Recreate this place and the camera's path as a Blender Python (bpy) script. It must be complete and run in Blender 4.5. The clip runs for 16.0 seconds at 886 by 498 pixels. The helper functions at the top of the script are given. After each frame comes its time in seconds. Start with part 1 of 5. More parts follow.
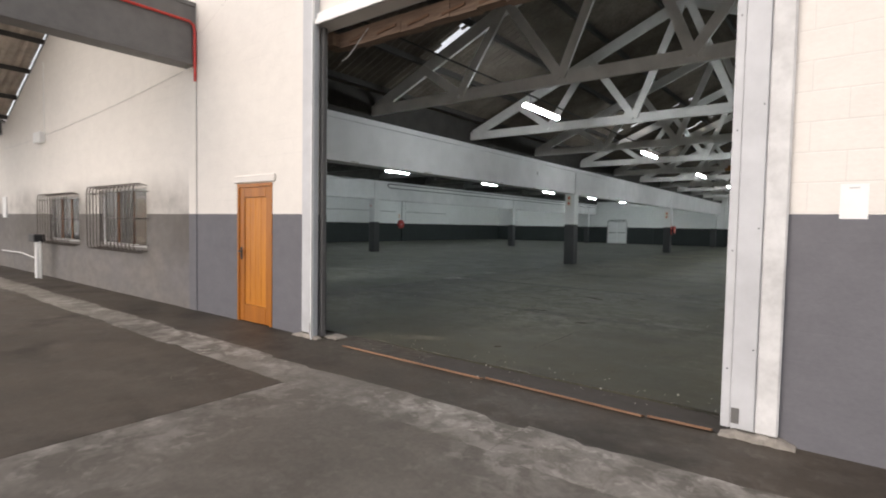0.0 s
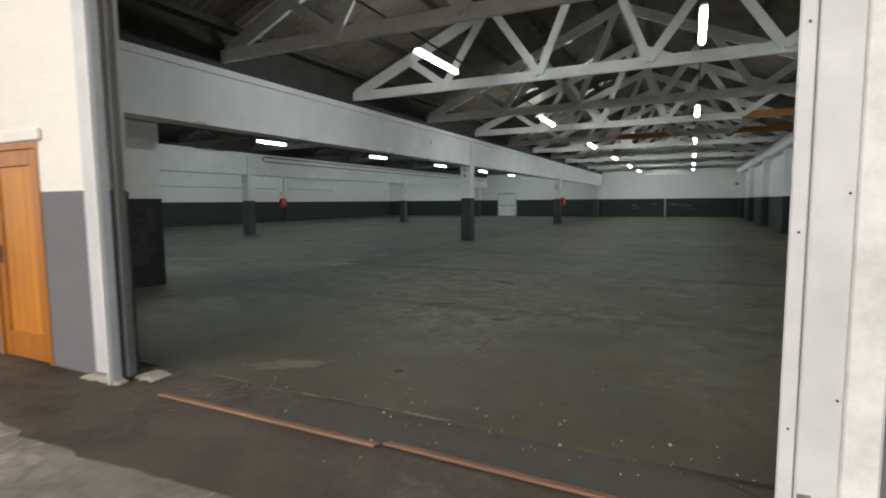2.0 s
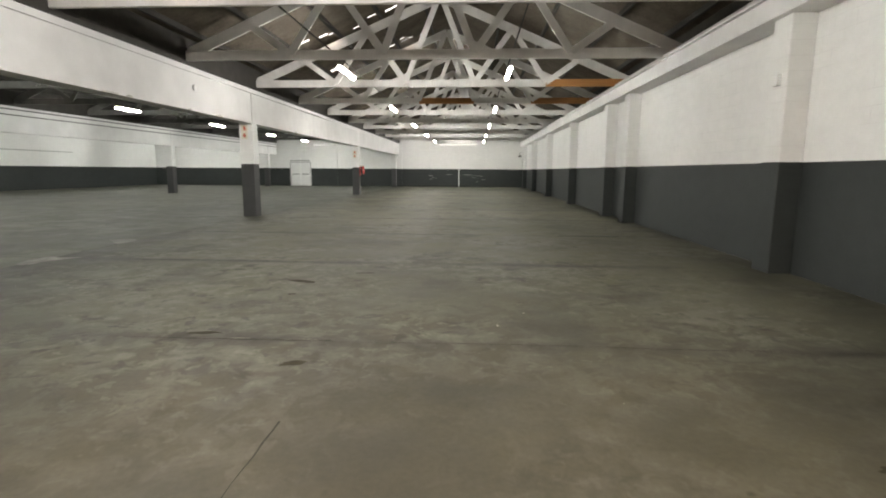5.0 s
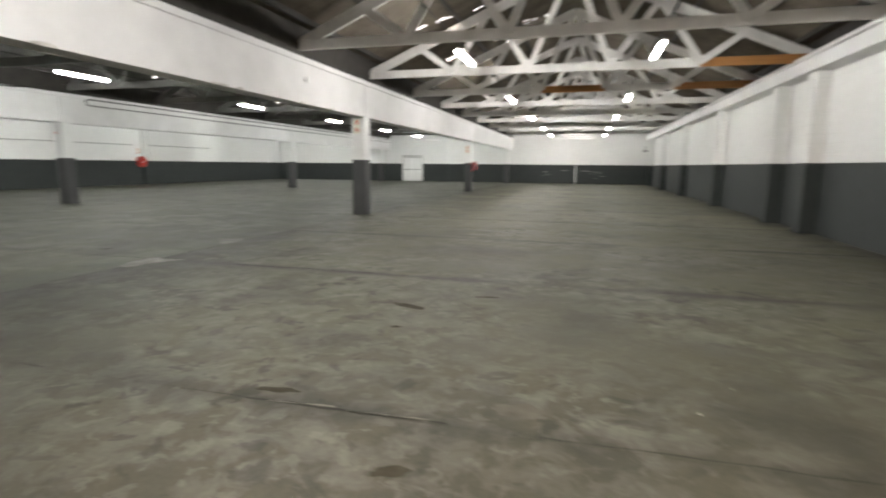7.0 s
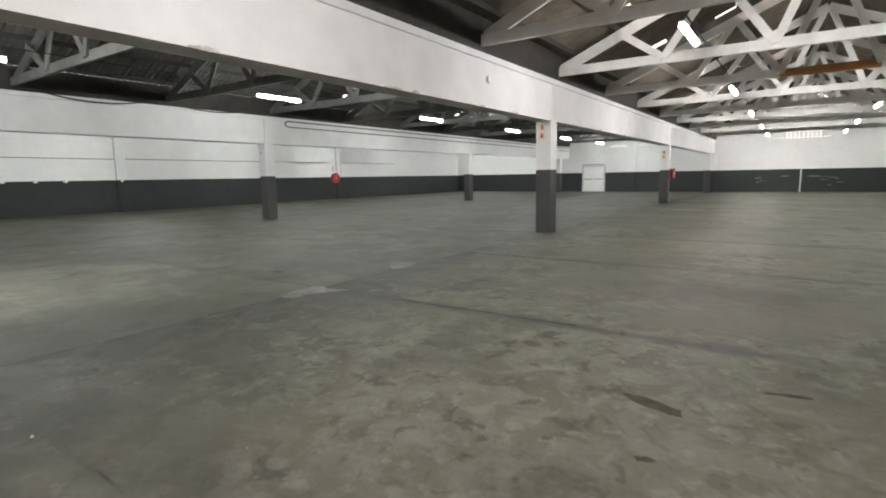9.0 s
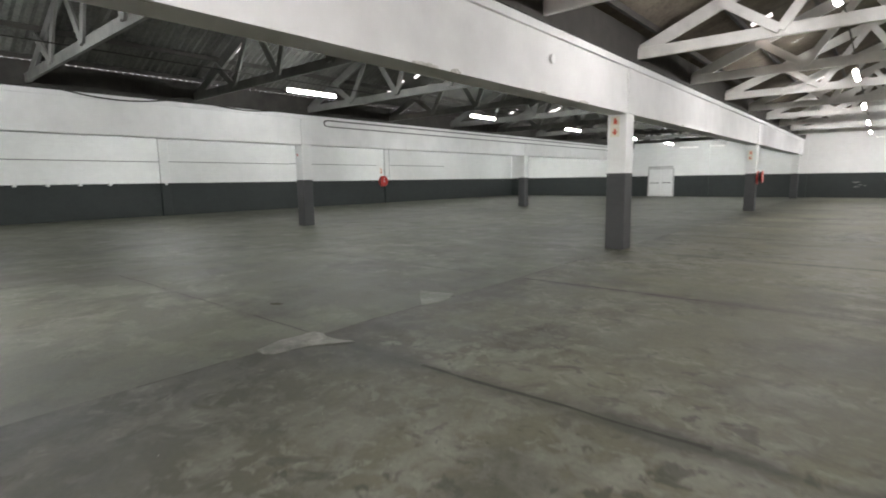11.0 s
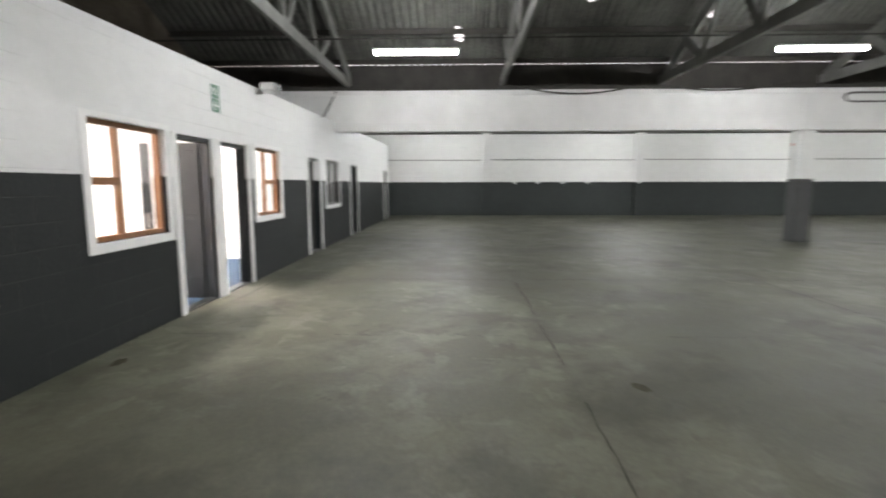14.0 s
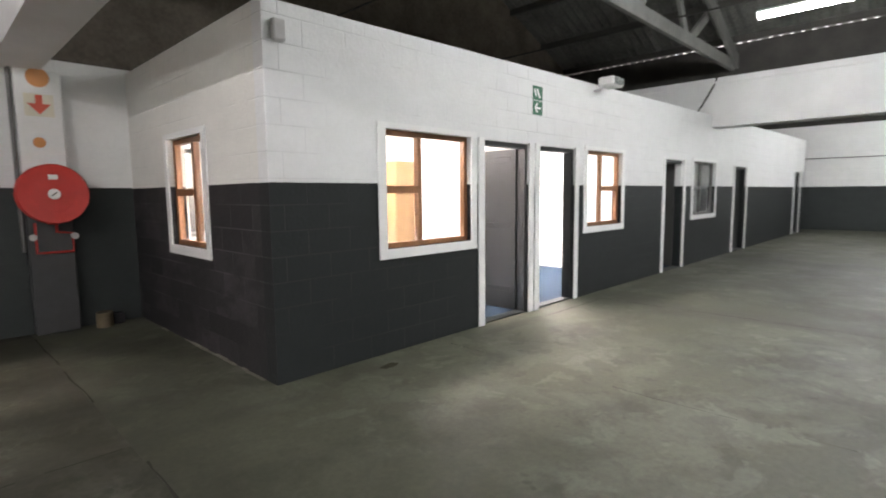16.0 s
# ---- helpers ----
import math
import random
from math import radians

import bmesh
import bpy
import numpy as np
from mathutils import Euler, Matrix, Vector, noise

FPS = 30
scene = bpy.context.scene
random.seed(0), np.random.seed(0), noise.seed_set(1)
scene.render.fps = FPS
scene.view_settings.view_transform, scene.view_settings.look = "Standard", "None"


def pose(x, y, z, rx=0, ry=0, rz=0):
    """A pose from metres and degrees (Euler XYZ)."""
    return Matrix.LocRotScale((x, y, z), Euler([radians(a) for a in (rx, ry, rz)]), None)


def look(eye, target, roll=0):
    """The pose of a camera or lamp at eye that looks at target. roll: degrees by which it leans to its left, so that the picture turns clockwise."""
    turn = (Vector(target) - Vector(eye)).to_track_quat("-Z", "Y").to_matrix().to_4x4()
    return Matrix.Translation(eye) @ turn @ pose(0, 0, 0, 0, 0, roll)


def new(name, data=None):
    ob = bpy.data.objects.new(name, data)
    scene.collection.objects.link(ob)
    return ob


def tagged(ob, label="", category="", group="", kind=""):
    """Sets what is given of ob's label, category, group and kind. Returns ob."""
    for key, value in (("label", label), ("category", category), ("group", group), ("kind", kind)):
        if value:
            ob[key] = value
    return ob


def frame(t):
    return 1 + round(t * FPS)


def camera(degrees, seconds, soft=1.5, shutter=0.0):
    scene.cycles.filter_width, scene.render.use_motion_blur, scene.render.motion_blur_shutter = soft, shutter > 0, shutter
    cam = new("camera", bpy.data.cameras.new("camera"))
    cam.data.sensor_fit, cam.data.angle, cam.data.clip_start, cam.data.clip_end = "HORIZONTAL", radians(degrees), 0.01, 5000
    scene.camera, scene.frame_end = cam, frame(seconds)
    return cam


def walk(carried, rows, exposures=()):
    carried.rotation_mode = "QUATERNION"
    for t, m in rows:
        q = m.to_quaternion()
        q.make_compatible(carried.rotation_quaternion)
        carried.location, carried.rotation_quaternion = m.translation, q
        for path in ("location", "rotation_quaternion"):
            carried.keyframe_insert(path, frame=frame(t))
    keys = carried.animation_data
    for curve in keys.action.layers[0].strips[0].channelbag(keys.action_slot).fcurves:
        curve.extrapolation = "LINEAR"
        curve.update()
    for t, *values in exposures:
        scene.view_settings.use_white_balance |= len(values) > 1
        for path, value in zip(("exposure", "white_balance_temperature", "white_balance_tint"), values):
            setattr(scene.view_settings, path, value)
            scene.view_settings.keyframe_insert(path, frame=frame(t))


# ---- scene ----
cam = camera(81.5, 16.0, 1.9, 0.5)
PATH = [
    (0, (0.392, -0.13, 1.474), (-0.831, 1.451, 1.382), 1.0),
    (0.5, (0.111, 0.2, 1.5), (-1.056, 1.819, 1.375), 0.4),
    (1, (-0.116, 0.631, 1.48), (-1.23, 2.286, 1.336), 0.5),
    (1.5, (-0.383, 1.036, 1.463), (-1.402, 2.749, 1.294), 0.4),
    (2, (-0.628, 1.466, 1.47), (-1.492, 3.26, 1.287), -0.5),
    (2.5, (-0.823, 1.942, 1.454), (-1.532, 3.801, 1.255), -0.3),
    (3, (-1.023, 2.342, 1.434), (-1.518, 4.267, 1.208), -0.3),
    (3.5, (-1.188, 2.716, 1.422), (-1.476, 4.678, 1.161), -0.1),
    (4, (-1.275, 3.094, 1.419), (-1.445, 5.065, 1.121), -0.2),
    (6.5, (-1.718, 4.931, 1.463), (-1.814, 6.906, 1.161), 0.5),
    (7, (-1.902, 5.311, 1.465), (-2.419, 7.216, 1.143), 0.5),
    (7.5, (-2.199, 5.72, 1.454), (-2.991, 7.526, 1.117), 0.0),
    (8, (-2.425, 6.068, 1.464), (-3.364, 7.806, 1.15), -0.6),
    (8.5, (-2.685, 6.51, 1.467), (-3.733, 8.189, 1.178), -0.8),
    (11, (-4.031, 8.694, 1.511), (-5.312, 10.207, 1.246), -0.9),
    (11.5, (-4.342, 9.208, 1.529), (-5.706, 10.649, 1.286), 0.1),
    (12, (-4.563, 9.643, 1.525), (-6.06, 10.948, 1.282), 1.1),
    (12.5, (-4.918, 10.052, 1.51), (-6.601, 11.1, 1.241), 0.6),
    (13, (-5.342, 10.417, 1.435), (-7.169, 11.181, 1.155), 0.4),
    (13.5, (-5.705, 10.67, 1.443), (-7.651, 11.034, 1.161), 0.7),
    (14, (-6.076, 10.817, 1.481), (-8.06, 10.76, 1.231), -0.1),
    (14.5, (-6.467, 10.997, 1.484), (-8.362, 10.409, 1.234), 0.7),
    (15, (-6.742, 11.104, 1.45), (-8.497, 10.179, 1.196), 0.8),
    (15.5, (-7.098, 11.206, 1.464), (-8.681, 10.003, 1.245), -0.4),
    (16, (-7.411, 11.312, 1.472), (-8.836, 9.925, 1.258), -0.6),
]
# exposure follows the clip's camera: it opens up on the way into the dim hall
EXPOSURES = [(0.0, 0.52, 6500, 12), (1.5, 0.54, 6500, 8), (2.0, 0.58, 6600, 7), (2.5, 0.70, 6800, 8), (3.0, 0.88, 7100, 12), (3.5, 1.10, 7400, 15),
             (4.0, 1.38, 7500, 15), (6.5, 1.90, 7300, 17), (7.5, 1.84, 7200, 17), (8.5, 1.85, 7100, 18), (11.0, 1.85, 7000, 18), (12.5, 1.92, 7050, 18), (13.5, 2.02, 7050, 19), (16.0, 2.05, 7000, 20)]
walk(cam, [(t, look(eye, target, roll)) for t, eye, target, roll in PATH], EXPOSURES)

# ---------------------------------------------------------------- light
world = bpy.data.worlds.new("sky")
scene.world = world
world.use_nodes = True
wn = world.node_tree
sky = wn.nodes.new("ShaderNodeTexSky")
sky.sky_type, sky.sun_disc = "NISHITA", False
sky.dust_density, sky.air_density, sky.ozone_density = 2.0, 1.0, 0.5
sky.sun_elevation, sky.sun_rotation = radians(42), radians(200)
haze = wn.nodes.new("ShaderNodeHueSaturation")
haze.inputs["Saturation"].default_value, haze.inputs["Value"].default_value = 0.25, 1.05
wn.links.new(sky.outputs[0], haze.inputs["Color"])
warm = wn.nodes.new("ShaderNodeMix")
warm.data_type, warm.blend_type = "RGBA", "MULTIPLY"
warm.inputs[0].default_value, warm.inputs[7].default_value = 1.0, (1.035, 1.0, 0.965, 1)
wn.links.new(haze.outputs[0], warm.inputs[6])
wn.links.new(warm.outputs[2], wn.nodes["Background"].inputs[0])
wn.nodes["Background"].inputs[1].default_value = 0.165
sun_data = bpy.data.lights.new("sun", "SUN")
sun_data.energy, sun_data.angle, sun_data.color = 0.36, radians(50), (1.0, 0.70, 0.46)
sun = new("sun", sun_data)
sun.matrix_world = look((0, 0, 40), (math.sin(radians(200)) * -30, math.cos(radians(200)) * -30, 13))

# ---------------------------------------------------------------- plan
X_L, X_2, X_1, X_R = -30.75, -19.50, -8.26, 3.15      # left wall, the two pillar lines, right wall
Y_D, Y_I, Y_F = 4.07, 4.29, 50.5                     # door wall outside and inside, far wall
BEAM_B, BEAM_T, DADO = 2.80, 3.80, 1.58
CHORD = 3.885                                        # underside of the trusses' bottom chords
SLOPE = 0.42
TRUSS_Y = [8.05 + 3.85 * i for i in range(11)]
LAMP_Y = [9.7, 17.3, 25.1, 32.7, 40.5, 47.9]
BAYS = [(X_1, 3.40), (X_2, X_1), (X_L - 0.25, X_2)]


# ---------------------------------------------------------------- materials
def nodes_of(name):
    m = bpy.data.materials.new(name)
    m.use_nodes = True
    return m, m.node_tree, m.node_tree.nodes["Principled BSDF"]


def node(nt, kind, **kw):
    n = nt.nodes.new(kind)
    for k, v in kw.items():
        n.inputs[k.replace("_", " ")].default_value = v
    return n


def ramp(nt, fac, stops):
    r = nt.nodes.new("ShaderNodeValToRGB")
    while len(r.color_ramp.elements) < len(stops):
        r.color_ramp.elements.new(0.5)
    for e, (p, c) in zip(r.color_ramp.elements, stops):
        e.position, e.color = p, (*c, 1) if len(c) == 3 else c
    nt.links.new(fac, r.inputs[0])
    return r.outputs[0]


def mixed(nt, fac, a, b, blend="MIX"):
    n = nt.nodes.new("ShaderNodeMix")
    n.data_type, n.blend_type = "RGBA", blend
    for sock, v in ((n.inputs[0], fac), (n.inputs[6], a), (n.inputs[7], b)):
        if isinstance(v, (int, float)):
            sock.default_value = v
        elif isinstance(v, tuple):
            sock.default_value = (*v, 1)
        else:
            nt.links.new(v, sock)
    return n.outputs[2]


def position(nt, scale=(1, 1, 1)):
    g = nt.nodes.new("ShaderNodeNewGeometry")
    mp = nt.nodes.new("ShaderNodeMapping")
    mp.inputs["Scale"].default_value = scale
    nt.links.new(g.outputs["Position"], mp.inputs[0])
    return mp.outputs[0]


def noise_at(nt, vec, scale, detail=5, rough=0.6, warp=0.0):
    n = node(nt, "ShaderNodeTexNoise", Scale=scale, Detail=detail, Roughness=rough, Distortion=warp)
    nt.links.new(vec, n.inputs["Vector"])
    return n.outputs["Fac"]


def bumped(nt, bsdf, height, strength, distance=0.01):
    b = node(nt, "ShaderNodeBump", Strength=strength, Distance=distance)
    nt.links.new(height, b.inputs["Height"])
    nt.links.new(b.outputs[0], bsdf.inputs["Normal"])
    return b


def plain(name, colour, rough=0.6, metal=0.0, vary=0.15, scale=6.0, bump=0.1):
    m, nt, b = nodes_of(name)
    p = position(nt)
    f = noise_at(nt, p, scale)
    f2 = noise_at(nt, p, scale * 12, 3)
    lo = tuple(c * (1 - vary) for c in colour)
    hi = tuple(min(1, c * (1 + vary)) for c in colour)
    c = ramp(nt, f, [(0.3, lo), (0.7, hi)])
    c = mixed(nt, vary * 0.6, c, ramp(nt, f2, [(0.35, lo), (0.65, hi)]))
    nt.links.new(c, b.inputs["Base Color"])
    b.inputs["Roughness"].default_value, b.inputs["Metallic"].default_value = rough, metal
    if bump:
        bumped(nt, b, f2, bump, 0.004)
    return m


def math_node(nt, op, a, b=0.0, c=0.0):
    n = nt.nodes.new("ShaderNodeMath")
    n.operation = op
    for sock, v in zip(n.inputs, (a, b, c)):
        if isinstance(v, (int, float)):
            sock.default_value = v
        else:
            nt.links.new(v, sock)
    return n.outputs[0]


def painted_wall(name, upper, lower, height, along, course=0.2, joint=0.25, relief=0.35, seam=(0.03, 0.03, 0.03), grime=None):
    """Painted block wall: light paint above a dark dado, faint block courses in relief."""
    m, nt, b = nodes_of(name)
    p = position(nt)
    sep = nt.nodes.new("ShaderNodeSeparateXYZ")
    nt.links.new(p, sep.inputs[0])
    edge = noise_at(nt, p, 9.0)
    add = nt.nodes.new("ShaderNodeMath")
    add.operation = "MULTIPLY_ADD"
    add.inputs[1].default_value, add.inputs[2].default_value = 0.012, -0.006
    nt.links.new(edge, add.inputs[0])
    z = nt.nodes.new("ShaderNodeMath")
    nt.links.new(sep.outputs[2], z.inputs[0])
    nt.links.new(add.outputs[0], z.inputs[1])
    gt = nt.nodes.new("ShaderNodeMath")
    gt.operation = "GREATER_THAN"
    gt.inputs[1].default_value = height
    nt.links.new(z.outputs[0], gt.inputs[0])
    blot = noise_at(nt, p, 0.7, 6)
    fine = noise_at(nt, p, 30.0, 4)
    streak = noise_at(nt, position(nt, (1.0, 1.0, 1.6)), 3.4, 6, 0.68)
    def toned(c, k):
        d = tuple(v * (1 - k) for v in c)
        base = mixed(nt, 0.5, ramp(nt, blot, [(0.3, d), (0.7, c)]), ramp(nt, streak, [(0.35, d), (0.65, c)]))
        return mixed(nt, 0.25, base, ramp(nt, fine, [(0.3, d), (0.7, c)]))
    low_paint = toned(lower, 0.25)
    if seam[0] > 0.1:
        # thinly painted blocks of uneven tone
        flat = nt.nodes.new("ShaderNodeCombineXYZ")
        nt.links.new(sep.outputs[0 if along == "x" else 1], flat.inputs[0])
        nt.links.new(sep.outputs[2], flat.inputs[1])
        tones = node(nt, "ShaderNodeTexBrick", Scale=1.0)
        tones.inputs["Color1"].default_value, tones.inputs["Color2"].default_value = (0.7, 0.7, 0.7, 1), (2.1, 2.0, 2.0, 1)
        tones.inputs["Brick Width"].default_value, tones.inputs["Row Height"].default_value = course * 2, course
        tones.inputs["Mortar Size"].default_value = 0.0
        nt.links.new(flat.outputs[0], tones.inputs["Vector"])
        rubbed = ramp(nt, streak, [(0.40, (0.1, 0.1, 0.1)), (0.60, (1, 1, 1))])
        low_paint = mixed(nt, rubbed, low_paint, mixed(nt, 1.0, low_paint, tones.outputs["Color"], "MULTIPLY"))
    paint = mixed(nt, gt.outputs[0], low_paint, toned(upper, 0.13))
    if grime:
        # beyond x = grime the dado is rubbed pale, with a mottled dark band at window height
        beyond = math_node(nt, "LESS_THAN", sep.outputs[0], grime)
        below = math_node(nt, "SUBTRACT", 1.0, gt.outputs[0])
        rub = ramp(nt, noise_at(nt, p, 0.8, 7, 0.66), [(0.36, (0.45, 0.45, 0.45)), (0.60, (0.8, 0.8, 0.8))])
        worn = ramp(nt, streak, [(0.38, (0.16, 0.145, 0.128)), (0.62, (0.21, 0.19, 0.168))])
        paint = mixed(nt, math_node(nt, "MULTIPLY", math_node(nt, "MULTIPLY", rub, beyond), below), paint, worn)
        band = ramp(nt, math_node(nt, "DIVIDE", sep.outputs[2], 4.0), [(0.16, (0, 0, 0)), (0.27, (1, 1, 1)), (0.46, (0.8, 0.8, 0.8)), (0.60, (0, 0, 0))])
        dark_noise = ramp(nt, noise_at(nt, p, 0.5, 7, 0.62), [(0.36, (0, 0, 0)), (0.60, (0.75, 0.75, 0.75))])
        paint = mixed(nt, math_node(nt, "MULTIPLY", math_node(nt, "MULTIPLY", dark_noise, band), beyond), paint, (0.10, 0.088, 0.075))
    b.inputs["Roughness"].default_value, b.inputs["Specular IOR Level"].default_value = 0.66, 0.28
    comb = nt.nodes.new("ShaderNodeCombineXYZ")
    nt.links.new(sep.outputs[0 if along == "x" else 1], comb.inputs[0])
    nt.links.new(sep.outputs[2], comb.inputs[1])
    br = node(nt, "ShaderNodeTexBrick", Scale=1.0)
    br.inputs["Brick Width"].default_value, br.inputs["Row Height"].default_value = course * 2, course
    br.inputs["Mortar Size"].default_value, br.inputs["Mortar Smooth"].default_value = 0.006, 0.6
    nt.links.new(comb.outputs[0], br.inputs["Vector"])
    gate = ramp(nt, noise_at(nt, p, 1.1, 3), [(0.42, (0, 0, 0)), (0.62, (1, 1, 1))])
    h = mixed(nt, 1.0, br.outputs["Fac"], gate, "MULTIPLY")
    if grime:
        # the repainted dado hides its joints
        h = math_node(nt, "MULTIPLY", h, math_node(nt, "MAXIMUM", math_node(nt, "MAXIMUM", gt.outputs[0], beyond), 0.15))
    # joint shadows, cracks and scuffs are mixed into the paint as seam colour
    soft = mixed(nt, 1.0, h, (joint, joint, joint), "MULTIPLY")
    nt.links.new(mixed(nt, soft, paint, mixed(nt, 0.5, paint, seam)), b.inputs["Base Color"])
    inv = nt.nodes.new("ShaderNodeMath")
    inv.operation = "MULTIPLY_ADD"
    inv.inputs[1].default_value = -1.0
    nt.links.new(h, inv.inputs[0])
    nt.links.new(fine, inv.inputs[2])
    bumped(nt, b, inv.outputs[0], relief, 0.006)
    return m


def concrete(name, dark, light, wear=0.5, seed=0.0, stain=0.5, joints=None, size=1.0, worn_from=None):
    """Worn power-floated concrete: broad tone, scuffed pale blotches, dark mottles, dirt along the joints, fine grit."""
    m, nt, b = nodes_of(name)
    mp = nt.nodes.new("ShaderNodeMapping")
    mp.inputs["Location"].default_value = (seed * 37.0, seed * 91.0, 0)
    nt.links.new(position(nt), mp.inputs[0])
    p = mp.outputs[0]
    info = nt.nodes.new("ShaderNodeObjectInfo")
    grey = lambda v: (v, v, v)
    mean = tuple((d + l) / 2 for d, l in zip(dark, light))
    tint = sum(light) / 3
    pale = tuple(1.95 * (0.62 * v + 0.38 * tint) for v in light)
    deep = tuple(v * 0.55 for v in dark)
    big = noise_at(nt, p, 0.30, 5, 0.6)
    mid = noise_at(nt, p, 1.3, 8, 0.68)
    fine = noise_at(nt, p, 24.0, 6, 0.7)
    c = ramp(nt, big, [(0.38, dark), (0.62, light)])
    c = mixed(nt, 0.5, c, ramp(nt, mid, [(0.38, dark), (0.5, mean), (0.60, light)]))
    huge = noise_at(nt, p, 0.13, 4, 0.55)
    c = mixed(nt, 1.0, c, ramp(nt, huge, [(0.35, grey(0.78)), (0.65, grey(1.22))]), "MULTIPLY")
    # scuffed blotches in clusters, only where the floor has been worn
    zone = ramp(nt, noise_at(nt, p, 0.33, 5, 0.62), [(0.42, grey(0.12)), (0.57, grey(1))])
    if worn_from is not None:
        # the traffic wear sets in some way behind the door
        along = nt.nodes.new("ShaderNodeSeparateXYZ")
        nt.links.new(position(nt), along.inputs[0])
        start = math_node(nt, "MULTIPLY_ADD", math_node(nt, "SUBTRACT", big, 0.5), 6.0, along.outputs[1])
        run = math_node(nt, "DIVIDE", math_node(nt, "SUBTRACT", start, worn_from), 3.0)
        # the tone rises with distance from the door
        inward = math_node(nt, "DIVIDE", math_node(nt, "SUBTRACT", start, worn_from), 16.0)
        c = mixed(nt, 1.0, c, ramp(nt, inward, [(0.0, (1.06, 1.03, 0.98)), (1.0, (2.0, 2.0, 1.86))]), "MULTIPLY")
        # darker on this side of the joint between the bays
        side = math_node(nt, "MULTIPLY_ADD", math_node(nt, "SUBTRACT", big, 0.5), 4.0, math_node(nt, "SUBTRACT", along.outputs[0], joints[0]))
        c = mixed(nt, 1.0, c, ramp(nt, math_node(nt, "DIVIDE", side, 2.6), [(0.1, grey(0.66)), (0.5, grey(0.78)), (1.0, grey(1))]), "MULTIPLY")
        zone = mixed(nt, 1.0, zone, ramp(nt, run, [(0.0, grey(0.12)), (1.0, grey(1))]), "MULTIPLY")
    blob = noise_at(nt, p, 3.0 * size, 7, 0.64, 0.7)
    speck = noise_at(nt, p, 7.0 * size, 6, 0.62, 0.5)
    worn = ramp(nt, blob, [(0.45, grey(0)), (0.515, grey(0.5 * wear)), (0.65, grey(wear))])
    c = mixed(nt, mixed(nt, 1.0, worn, zone, "MULTIPLY"), c, pale)
    flecks = ramp(nt, speck, [(0.56, grey(0)), (0.61, grey(0.7 * wear))])
    c = mixed(nt, mixed(nt, 1.0, flecks, zone, "MULTIPLY"), c, tuple(v * 1.15 for v in pale))
    mott = noise_at(nt, p, 4.2, 6, 0.62, 0.6)
    c = mixed(nt, mixed(nt, 1.0, ramp(nt, mott, [(0.38, grey(0.68 * wear)), (0.435, grey(0))]), zone, "MULTIPLY"), c, deep)
    wet = ramp(nt, noise_at(nt, p, 0.8, 7, 0.66), [(0.52, grey(0)), (0.64, grey(stain))])
    c = mixed(nt, wet, c, tuple(v * 0.7 for v in dark))
    spots = ramp(nt, noise_at(nt, p, 2.6, 3), [(0.70, grey(0)), (0.75, grey(0.7))])
    c = mixed(nt, spots, c, tuple(v * 0.4 for v in dark))
    if joints:
        # trodden-in dirt beside the slab joints: (x of a joint, spacing, y of a joint, spacing, amount, width)
        x0, dx, y0, dy, much, wide = joints
        sep = nt.nodes.new("ShaderNodeSeparateXYZ")
        nt.links.new(position(nt), sep.inputs[0])
        far_x = math_node(nt, "PINGPONG", math_node(nt, "SUBTRACT", sep.outputs[0], x0), dx / 2)
        far_y = math_node(nt, "PINGPONG", math_node(nt, "SUBTRACT", sep.outputs[1], y0), dy / 2)
        near = math_node(nt, "MINIMUM", math_node(nt, "MULTIPLY", far_x, 0.3), math_node(nt, "MULTIPLY", far_y, 1.5))
        ragged = math_node(nt, "MULTIPLY_ADD", math_node(nt, "SUBTRACT", mid, 0.5), 0.9, near)
        dirt = ramp(nt, ragged, [(0.15 * wide, grey(0.9 * much)), (0.45 * wide, grey(0.5 * much)), (wide, grey(0))])
        some = ramp(nt, noise_at(nt, p, 0.55, 3), [(0.36, grey(0.1)), (0.58, grey(1))])
        c = mixed(nt, mixed(nt, 1.0, dirt, some, "MULTIPLY"), c, tuple(v * 0.62 for v in dark))
    grit = ramp(nt, fine, [(0.3, grey(0.8)), (0.7, grey(1.2))])
    c = mixed(nt, 0.8, c, grit, "MULTIPLY")
    tone = ramp(nt, info.outputs["Random"], [(0.0, grey(0.9)), (1.0, grey(1.1))])
    nt.links.new(mixed(nt, 1.0, c, tone, "MULTIPLY"), b.inputs["Base Color"])
    nt.links.new(ramp(nt, mid, [(0.3, grey(0.52)), (0.7, grey(0.72))]), b.inputs["Roughness"])
    b.inputs["Specular IOR Level"].default_value = 0.36
    bumped(nt, b, mixed(nt, 0.4, mott, fine), 0.25, 0.006)
    return m


def timber(name, dark, light, axis="z", rough=0.5):
    m, nt, b = nodes_of(name)
    s = {"x": (0.06, 1, 1), "y": (1, 0.06, 1), "z": (1, 1, 0.06)}[axis]
    g = noise_at(nt, position(nt, s), 38.0, 6)
    w = noise_at(nt, position(nt, s), 6.0, 4)
    c = mixed(nt, 0.5, ramp(nt, g, [(0.3, dark), (0.7, light)]), ramp(nt, w, [(0.35, dark), (0.65, light)]))
    nt.links.new(c, b.inputs["Base Color"])
    b.inputs["Roughness"].default_value = rough
    bumped(nt, b, g, 0.15, 0.002)
    return m


def glow(name, colour, strength):
    m, nt, b = nodes_of(name)
    b.inputs["Emission Color"].default_value = (*colour, 1)
    b.inputs["Emission Strength"].default_value = strength
    b.inputs["Base Color"].default_value = (0.8, 0.8, 0.8, 1)
    return m


